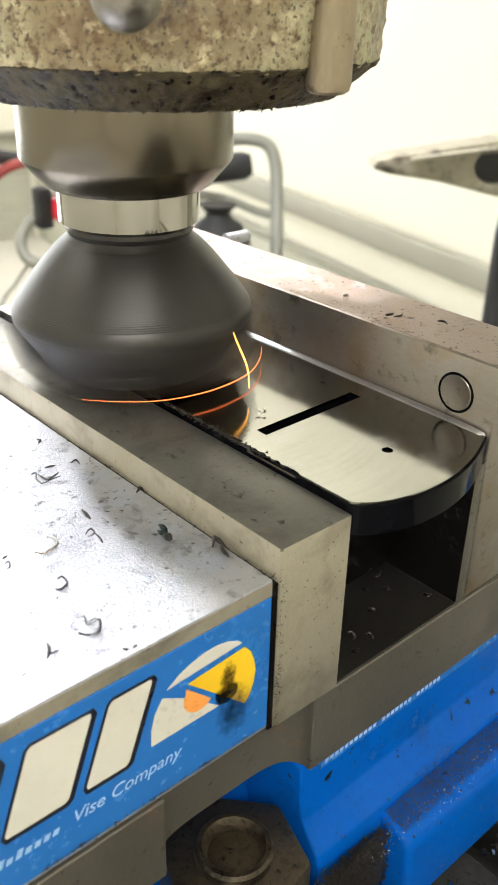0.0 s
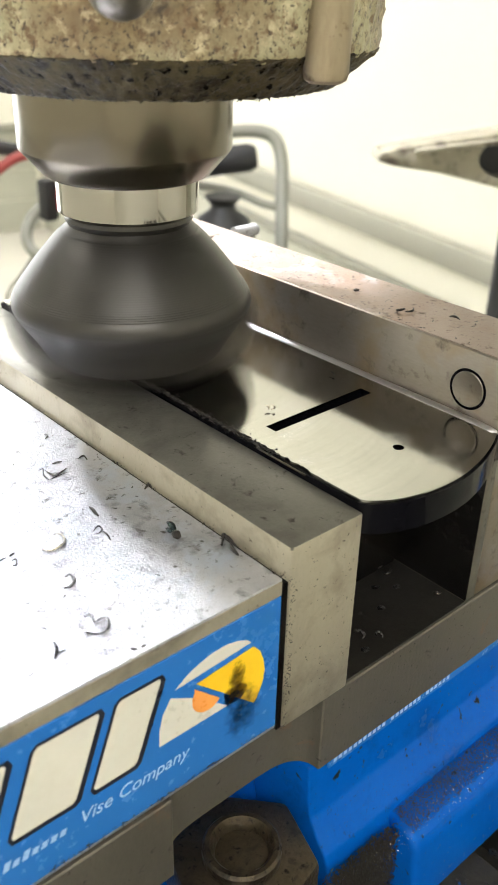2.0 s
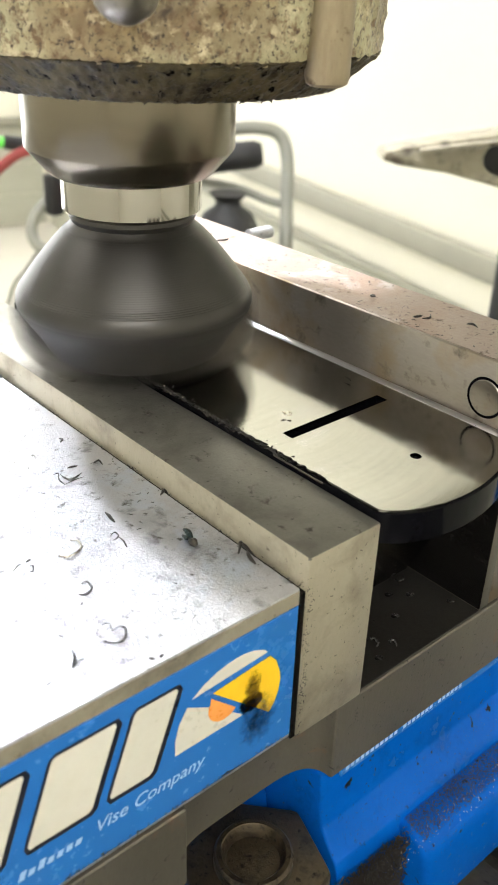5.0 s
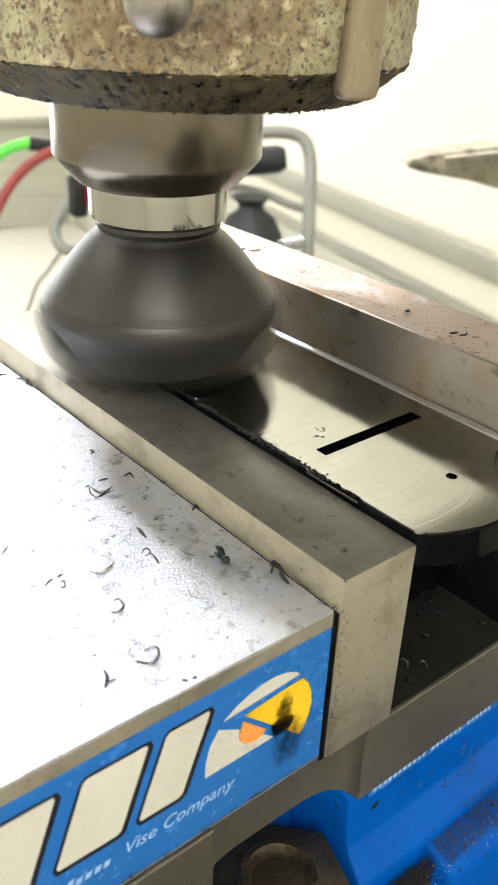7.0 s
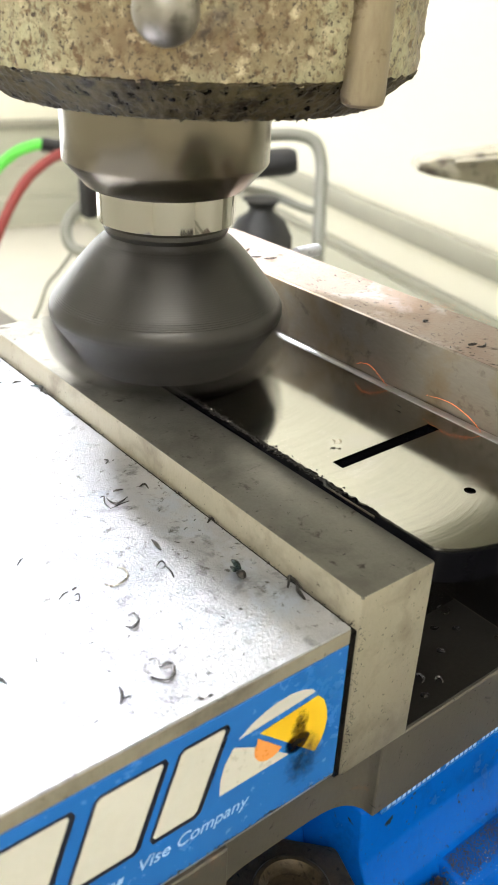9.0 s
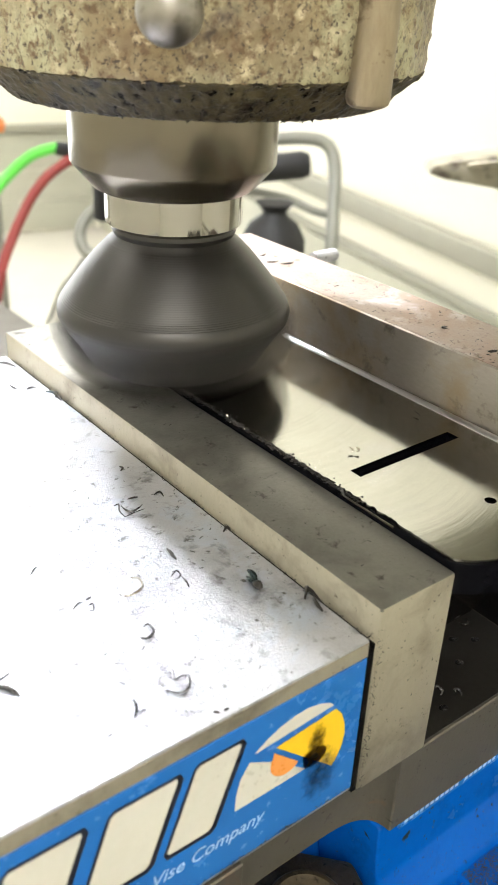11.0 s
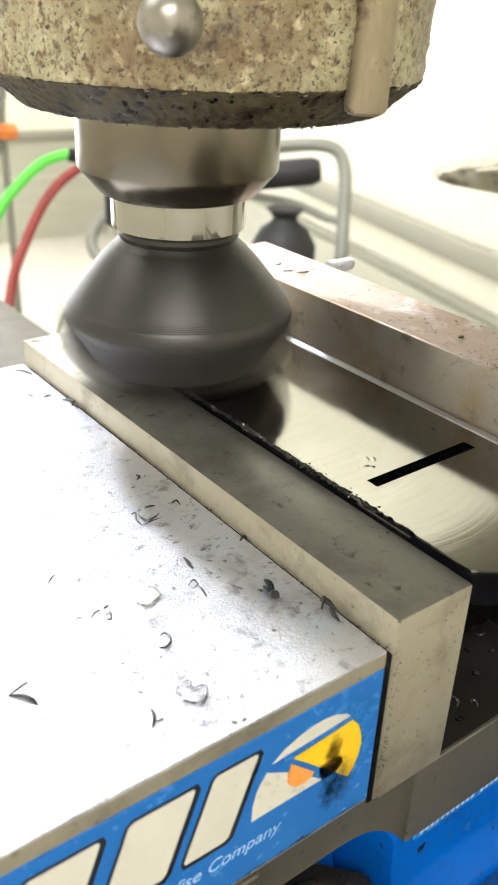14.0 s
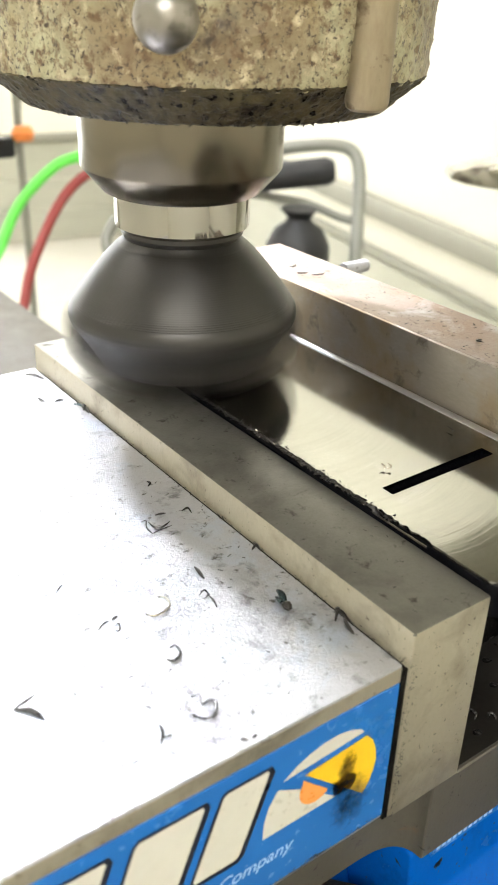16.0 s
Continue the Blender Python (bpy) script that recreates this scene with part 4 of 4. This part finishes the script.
sliver([(-4.23, 0.95), (-4.16, 0.93), (-4.09, 0.94)], 0.012, 0.04, CHIP_STEEL, "tiny steel sliver on the jaw")
sliver([(-3.28, 0.29), (-3.21, 0.21)], 0.02, 0.02, CHIP_DARK, "tiny dark steel flake on the jaw")
sliver([(-3.13, 0.21), (-3.04, 0.21)], 0.02, 0.02, CHIP_DARK, "tiny dark steel flake on the jaw")
sliver([(-0.66, 2.83), (-0.70, 2.68), (-0.71, 2.57), (-0.78, 2.41)], 0.06, 0.14, CHIP_BLUE, "heat-blued clump of curled chip")
sliver([(-0.83, 2.44), (-0.83, 2.32), (-0.82, 2.23)], 0.075, 0.12, CHIP_DARK, "dark lump beside a heat-blued chip")
sliver([(-0.79, 2.70), (-0.86, 2.50), (-0.77, 2.52)], 0.04, 0.2, CHIP_BLUE, "heat-blued flake of steel chip")
sliver([(-0.32, 1.57), (-0.10, 1.73), (0.04, 1.73), (0.09, 1.60), (0.01, 1.38)], 0.045, 0.24, CHIP_DARK, "dark curled chip against the jaw plate")
sliver([(-0.10, 1.54), (-0.26, 1.33), (-0.28, 1.12)], 0.035, 0.1, CHIP_DARK, "dark ragged chip against the jaw plate")
sliver([(-5.83, 2.74), (-5.62, 2.74), (-5.44, 2.86)], 0.02, 0.16, CHIP_STEEL, "long curved steel sliver")
sliver([(-5.85, 2.72), (-5.68, 2.57), (-5.58, 2.41), (-5.55, 2.27)], 0.036, 0.05, CHIP_STEEL, "long curved flat steel chip")
sliver([(-4.06, 5.06), (-3.94, 5.17), (-3.86, 5.22)], 0.015, 0.03, CHIP_STEEL, "thin bent steel sliver")
sliver([(-0.88, 13.11), (-0.87, 12.89), (-0.82, 12.77)], 0.022, 0.04, CHIP_STEEL, "thin dark steel sliver on the jaw")
sliver([(-0.61, 12.63), (-0.48, 12.63), (-0.36, 12.60)], 0.022, 0.04, CHIP_STEEL, "thin dark steel sliver on the jaw")
sliver([(-0.27, 12.21), (-0.16, 12.01), (-0.07, 11.87)], 0.03, 0.08, CHIP_BLUE, "heat-blued curled chip on the jaw")
sliver([(-0.22, 11.72), (-0.06, 11.82), (0.14, 11.94), (-0.17, 11.52)], 0.04, 0.16, CHIP_DARK, "dark curled chip against the jaw plate")
sliver([(-0.53, 14.71), (-0.34, 14.45), (-0.24, 14.15)], 0.03, 0.05, CHIP_STEEL, "dark thin steel sliver")
sliver([(-0.66, 7.66), (-0.65, 7.53), (-0.74, 7.47)], 0.024, 0.05, CHIP_DARK, "tiny dark curl of swarf")
sliver([(-0.65, 6.19), (-0.50, 6.20), (-0.52, 6.02)], 0.02, 0.05, CHIP_DARK, "tiny dark steel flake on the jaw")
sliver([(-0.26, 4.18), (-0.10, 4.22), (-0.07, 4.10)], 0.03, 0.12, CHIP_DARK, "dark chip lodged beside the jaw plate")
for x, y, rr in ((7.25, 3.9, 0.12), (7.35, 3.75, 0.14), (7.7, 2.6, 0.16), (7.3, 12.2, 0.2), (7.6, 11.9, 0.22), (7.4, 12.9, 0.15), (7.5, 5.4, 0.16)):
    chip(x, y, 1.735, rr, 0.35, 0.05, 0.03, CHIP_DARK, "dark sliver of swarf on the fixed jaw")
for x, y in ((3.22, 4.05), (3.12, 4.12)):
    chip(x, y, 0.195, 0.05, 0.7, 0.07, 0.02, CHIP_BRIGHT, "tiny bright curled chip on the milled face")
chip(5.6, 4.6, 0.195, 0.16, 0.3, 0.03, 0.014, CHIP_DARK, "thin sliver on the milled face")
for x, y in ((5.9, 0.72), (5.57, 2.1), (4.9, 1.84), (3.6, 0.6), (3.3, 0.9), (4.4, 1.2), (3.0, 0.45), (5.3, 1.5)):
    chip(x, y, -4.42, 0.09, 0.7, 0.1, 0.035, CHIP_STEEL if x < 5.5 else CHIP_BRIGHT, "oily bright chip on the vise bed")


def flakes(name, count, where, size, mat, lab, seed, rides=True):
    """Loose swarf: many tiny bent flakes on one surface."""
    rg = random.Random(seed)
    bm = bmesh.new()
    org = None
    for _ in range(count):
        p, nrm = where(rg)
        p, nrm = Vector(p), Vector(nrm).normalized()
        if org is None:
            org = p.copy()
        a = nrm.orthogonal().normalized()
        a = Matrix.Rotation(rg.random() * 6.28, 3, nrm) @ a
        b = nrm.cross(a)
        s = size * (0.4 + 1.2 * rg.random() ** 2)
        l, w, h = s * (1 + rg.random()), s * (0.25 + 0.4 * rg.random()), s * 0.35 * rg.random()
        tilt = nrm * s * 0.5 * rg.random()
        v = [bm.verts.new(p + a * sx * l + b * sy * w + nrm * (h * sz + 0.003) + tilt * (sx > 0)) for sx, sy, sz in ((-1, -1, 0), (1, -0.6, 0.5), (1, 0.6, 0.5), (-1, 1, 0), (0, 0, 1.6))]
        for f in ((0, 1, 4), (1, 2, 4), (2, 3, 4), (3, 0, 4), (3, 2, 1, 0)):
            bm.faces.new([v[i] for i in f])
    return solo(name, bm, mat, tuple(org), lab, "swarf", kind="stuff", moves=rides)


def edge_burr(rg):
    y = 2.6 + 7 * rg.random()
    return (rg.gauss(1.95, 0.04), y, 0.12 + 0.05 * rg.random()), (rg.uniform(-1, 1), rg.uniform(-1, 1), 1)


def rim_crud(rg):
    a = rg.uniform(0, 2 * math.pi) if rg.random() < 0.4 else rg.gauss(radians(-75), 0.5)
    k = rg.random() ** 1.8
    r, z = 4.18 + 0.82 * k, 6.88 + 0.74 * k
    return (HEAD_C[0] + r * math.cos(a), HEAD_C[1] + r * math.sin(a), z), (math.cos(a), math.sin(a), -0.8)


flakes("head_crud", 2600, rim_crud, 0.022, CHIP_DARK, "black oily crud caked round the machine head's rim", 31, rides=False)
flakes("head_crud", 120, rim_crud, 0.016, CHIP_BRIGHT, "bright specks of swarf stuck to the greasy rim", 32, rides=False)
flakes("burr_swarf", 1300, edge_burr, 0.034, CHIP_DARK, "dark jagged burrs and swarf along the milled edge", 1)
flakes("burr_swarf", 220, edge_burr, 0.018, CHIP_BRIGHT, "bright specks among the burrs on the milled edge", 2)
flakes("jaw_dust", 120, lambda rg: ((rg.uniform(0.15, 1.8), rg.uniform(0.2, 14.8), 0.002), (0, 0, 1)), 0.018, CHIP_DARK, "fine dark dust on the jaw plate", 3)
flakes("jaw_dust", 420, lambda rg: ((-rg.random() ** 0.8 * 7 - 0.12, rg.uniform(0.3, 14.6), TOP), (0, 0, 1)), 0.020, CHIP_DARK, "fine dark dust on the movable jaw", 4)
flakes("jaw_dust", 220, lambda rg: ((rg.uniform(6.75, 8.7), rg.uniform(0.3, 15), 1.732), (0, 0, 1)), 0.028, CHIP_DARK, "fine dark swarf on the fixed jaw", 5)
flakes("groove_dust", 200, lambda rg: ((rg.gauss(-0.09, 0.035), rg.uniform(0.15, 14.6), TOP - 0.01), (0, 0, 1)), 0.022, CHIP_DARK, "dark grime in the groove beside the jaw plate", 6)
flakes("base_swarf", 15000, lambda rg: ((rg.gauss(2.1, 0.8), -0.68 - 0.28 * rg.random(), -9.0 - 2.4 * rg.random() ** 0.7), (0, -1, 0.35)), 0.03, CHIP_DARK, "oily dark swarf heaped on the vise foot", 7)
flakes("ledge_swarf", 15000, lambda rg: (lambda x, y: ((x, y, -9.035 - 0.22 * max(0.0, -y - 0.78) - 0.9 * max(0.0, -y - 1.15)), (0, -0.3, 1)))(rg.uniform(3.45, 14), rg.uniform(-1.42, -0.55)), 0.013, CHIP_DARK, "fine dark swarf dusting the blue ledge", 8)
flakes("ledge_swarf", 500, lambda rg: ((rg.uniform(2, 12), -1.0 - 0.5 * rg.random(), -9.0), (0, -0.3, 1)), 0.009, CHIP_BRIGHT, "bright specks on the blue ledge", 9)
flakes("foot_grime", 1500, lambda rg: ((rg.uniform(1.2, 9), 0.10 - 0.55 * (lambda k: k * k)(rg.random()), -8.15 - 0.9 * rg.random()), (0, -1, 0.5)), 0.010, CHIP_DARK, "fine dark grime on the blue casting", 21)
flakes("bed_grime", 260, lambda rg: ((rg.uniform(1.3, 9), 0.045, rg.uniform(-6.5, -4.5)), (0, -1, 0)), 0.012, CHIP_DARK, "fine dark specks on the vise bed", 22)
flakes("jaw_end_grime", 90, lambda rg: ((rg.uniform(0.05, 1.83), -0.002, rg.uniform(-4.35, -0.1)), (0, -1, 0)), 0.013, CHIP_DARK, "fine dark specks on the jaw plate end", 23)
flakes("jaw_end_grime", 160, lambda rg: ((rg.gauss(0.06, 0.05), -0.002, rg.uniform(-4.35, -0.6)), (0, -1, 0)), 0.018, CHIP_DARK, "dark grime along the jaw plate corner", 24)
flakes("label_grime", 150, lambda rg: ((-0.2 - 5 * rg.random(), 0.058, -4.2 + 0.06 * rg.random()), (0, -1, 0)), 0.02, CHIP_DARK, "dark grime along the label's lower edge", 25)
flakes("table_swarf", 2200, lambda rg: ((rg.uniform(-2, 16), rg.uniform(-8, -1.8), -11.73), (0, 0, 1)), 0.05, CHIP_DARK, "dark swarf strewn on the table", 10)
flakes("table_swarf", 160, lambda rg: ((rg.uniform(-2, 16), rg.uniform(-8, -1.8), -11.70), (0, 0, 1)), 0.05, CHIP_BRIGHT, "bright chips strewn on the table", 12)

# ---- sparks ----
def spark(points, r, mat, lab):
    o = points[len(points) // 2]
    return solo("spark", tube(points, r, 6, 6, lambda s: 0.3 + 0.9 * math.sin(math.pi * min(max(s, 0.06), 0.94))), mat, o, lab, "spark", "flying sparks")


SWEEP = [(0.15, 6.85, 0.45), (0.83, 6.15, 0.45), (1.7, 5.6, 0.45), (2.88, 5.38, 0.45), (4.13, 5.59, 0.45), (5.01, 6.14, 0.45), (5.57, 6.69, 0.45)]
FLIGHTS = [
    (0.0, spark(SWEEP, 0.013, SPARK_RED, "thin glowing red-orange spark trail"), (0.5, -1)),
    (0.0, spark([(3.50, 5.60, 1.92), (3.62, 5.42, 1.40), (3.64, 5.10, 0.92), (3.56, 4.92, 0.45)], 0.016, SPARK_HOT, "short bright yellow spark trail"), (0.6, -1)),
    (9.0, spark([(6.35, 4.98, 0.44), (6.35, 4.7, 0.57), (6.35, 4.38, 0.55), (6.35, 3.72, 0.2)], 0.004, SPARK_RED, "thin orange spark trail"), (1.0, -0.8)),
    (9.0, spark([(6.35, 2.55, 0.51), (6.35, 1.77, 0.59), (6.35, 1.05, 0.38), (6.35, 0.63, 0.05)], 0.005, SPARK_RED, "thin orange spark trail"), (1.0, -0.9)),
    (0.3, spark([(6.3, 7.1, 0.81), (6.3, 5.39, 0.92), (6.3, 4.16, 1.03), (6.3, 1.93, 1.18), (6.3, 0.04, 1.32)], 0.006, SPARK_HOT, "bright yellow-orange spark trail"), (1.0, -0.8)),
    (0.3, spark([(3.99, 0.71, 0.5), (3.54, -0.23, 0.5), (2.78, -1.42, 0.5), (2.07, -2.7, 0.5)], 0.016, SPARK_HOT, "bright yellow-orange spark trail"), (0.6, -1)),
    (0.5, spark([(0.75, 2.25, 0.4), (-0.05, 1.5, 0.4), (-0.89, 0.6, 0.4)], 0.008, SPARK_PALE, "pale thin streak of a flying chip"), (0.2, -1)),
    (1.2, spark([(4.57, 1.3, 0.4), (4.51, 0.67, 0.4), (3.92, 0.03, 0.4), (3.37, -0.27, 0.4)], 0.012, SPARK_HOT, "bright yellow-orange spark trail"), (0.7, -1)),
    (1.2, spark([(3.92, 0.03, 0.4), (4.67, 0.15, 0.4), (4.93, -0.31, 0.4), (4.36, -1.35, 0.4)], 0.01, SPARK_RED, "thin glowing red-orange spark trail"), (0.7, -1)),
    (1.5, spark([(6.3, 4.53, 1.02), (6.3, 3.8, 1.13), (6.3, 3.22, 1.32)], 0.005, SPARK_PALE, "pale thin streak of a flying chip"), (1, -0.8)),
    (1.5, spark([(6.3, 5.5, 0.61), (6.3, 5.12, 0.74), (6.3, 4.78, 0.77)], 0.005, SPARK_PALE, "pale thin streak of a flying chip"), (1, -0.8)),
    (8.4, spark([(6.3, 5.1, 0.55), (6.3, 4.37, 0.49), (6.3, 3.68, 0.66), (6.3, 3.2, 1.07), (6.3, 2.78, 1.26), (6.3, 2.23, 1.17), (6.3, 1.83, 1.21), (6.3, 1.3, 1.55), (6.3, 0.78, 1.74)], 0.008, SPARK_RED, "thin glowing red-orange spark trail"), (1, -0.8)),
    (8.5, spark([(6.3, 4.05, 1.22), (6.3, 3.07, 1.31), (6.3, 2.02, 1.21), (6.3, 0.54, 1.4)], 0.012, SPARK_RED, "thin glowing red-orange spark trail"), (1, -0.8)),
    (8.5, spark([(5.68, 6.83, 0.4), (4.82, 5.93, 0.4), (3.91, 5.47, 0.4)], 0.007, SPARK_RED, "thin glowing red-orange spark trail"), (0.8, -1)),
    (8.5, spark([(0.32, 5.75, 0.25), (0.98, 5.48, 0.25), (1.71, 5.79, 0.25)], 0.005, SPARK_PALE, "pale thin streak of a flying chip"), (0.2, -1)),
    (8.7, spark([(6.3, 8.1, 0.56), (6.3, 6.92, 0.63), (6.3, 5.63, 0.78), (6.3, 6.42, 0.3), (6.3, 7.37, 0.34)], 0.008, SPARK_RED, "thin glowing red-orange spark trail"), (1, -0.8)),
    (8.9, spark([(6.3, 7.48, 0.33), (6.3, 6.43, 0.17), (6.3, 5.03, 0.19)], 0.008, SPARK_RED, "thin glowing red-orange spark trail"), (1, -0.8)),
    (11.5, spark([(0.18, 7.15, 0.42), (0.84, 6.19, 0.42), (1.94, 5.68, 0.42), (2.98, 5.43, 0.42), (3.86, 5.58, 0.42)], 0.010, SPARK_RED, "thin red-orange spark trail"), (0.5, -1)),
]


# ---- what moves ----
def motions():
    times = [0.5 * k for k in range(33)]
    for ob in MOVERS:
        base = ob.matrix_basis.copy()
        walk(ob, [(t, Matrix.Translation((0, -FEED * CM * t, 0)) @ base) for t in times])
    for ob in (spindle, mill):
        base = ob.matrix_basis.copy()
        walk(ob, [(k / 30, base @ Matrix.Rotation(radians(-72 * k), 4, "Z")) for k in range(481)])
    inside = Vector((HEAD_C[0] * CM, HEAD_C[1] * CM, Z0 + 0.14))
    for t0, ob, way in FLIGHTS:
        at = ob.matrix_basis.copy()
        way = Vector((*way, 0))
        rows = []
        if t0 > 0:
            rows += [(0.0, Matrix.Translation(inside)), (t0 - 0.1, Matrix.Translation(inside)), (t0 - 0.0667, at)]
        rows += [(t0, at), (t0 + 0.07, Matrix.Translation(way * 0.002) @ at)]
        for k in range(1, 7):
            s = 0.08 * k
            rows.append((t0 + 0.07 + s, Matrix.Translation(way * s + Vector((0, 0, 0.8 * s - 4.9 * s * s))) @ at))
        rest = Matrix.Translation(way * 0.56)
        rest.translation.z = 0.012 - at.translation.z
        rows += [(t0 + 0.64, rest @ at), (16.0, rest @ at)]
        walk(ob, rows)


motions()
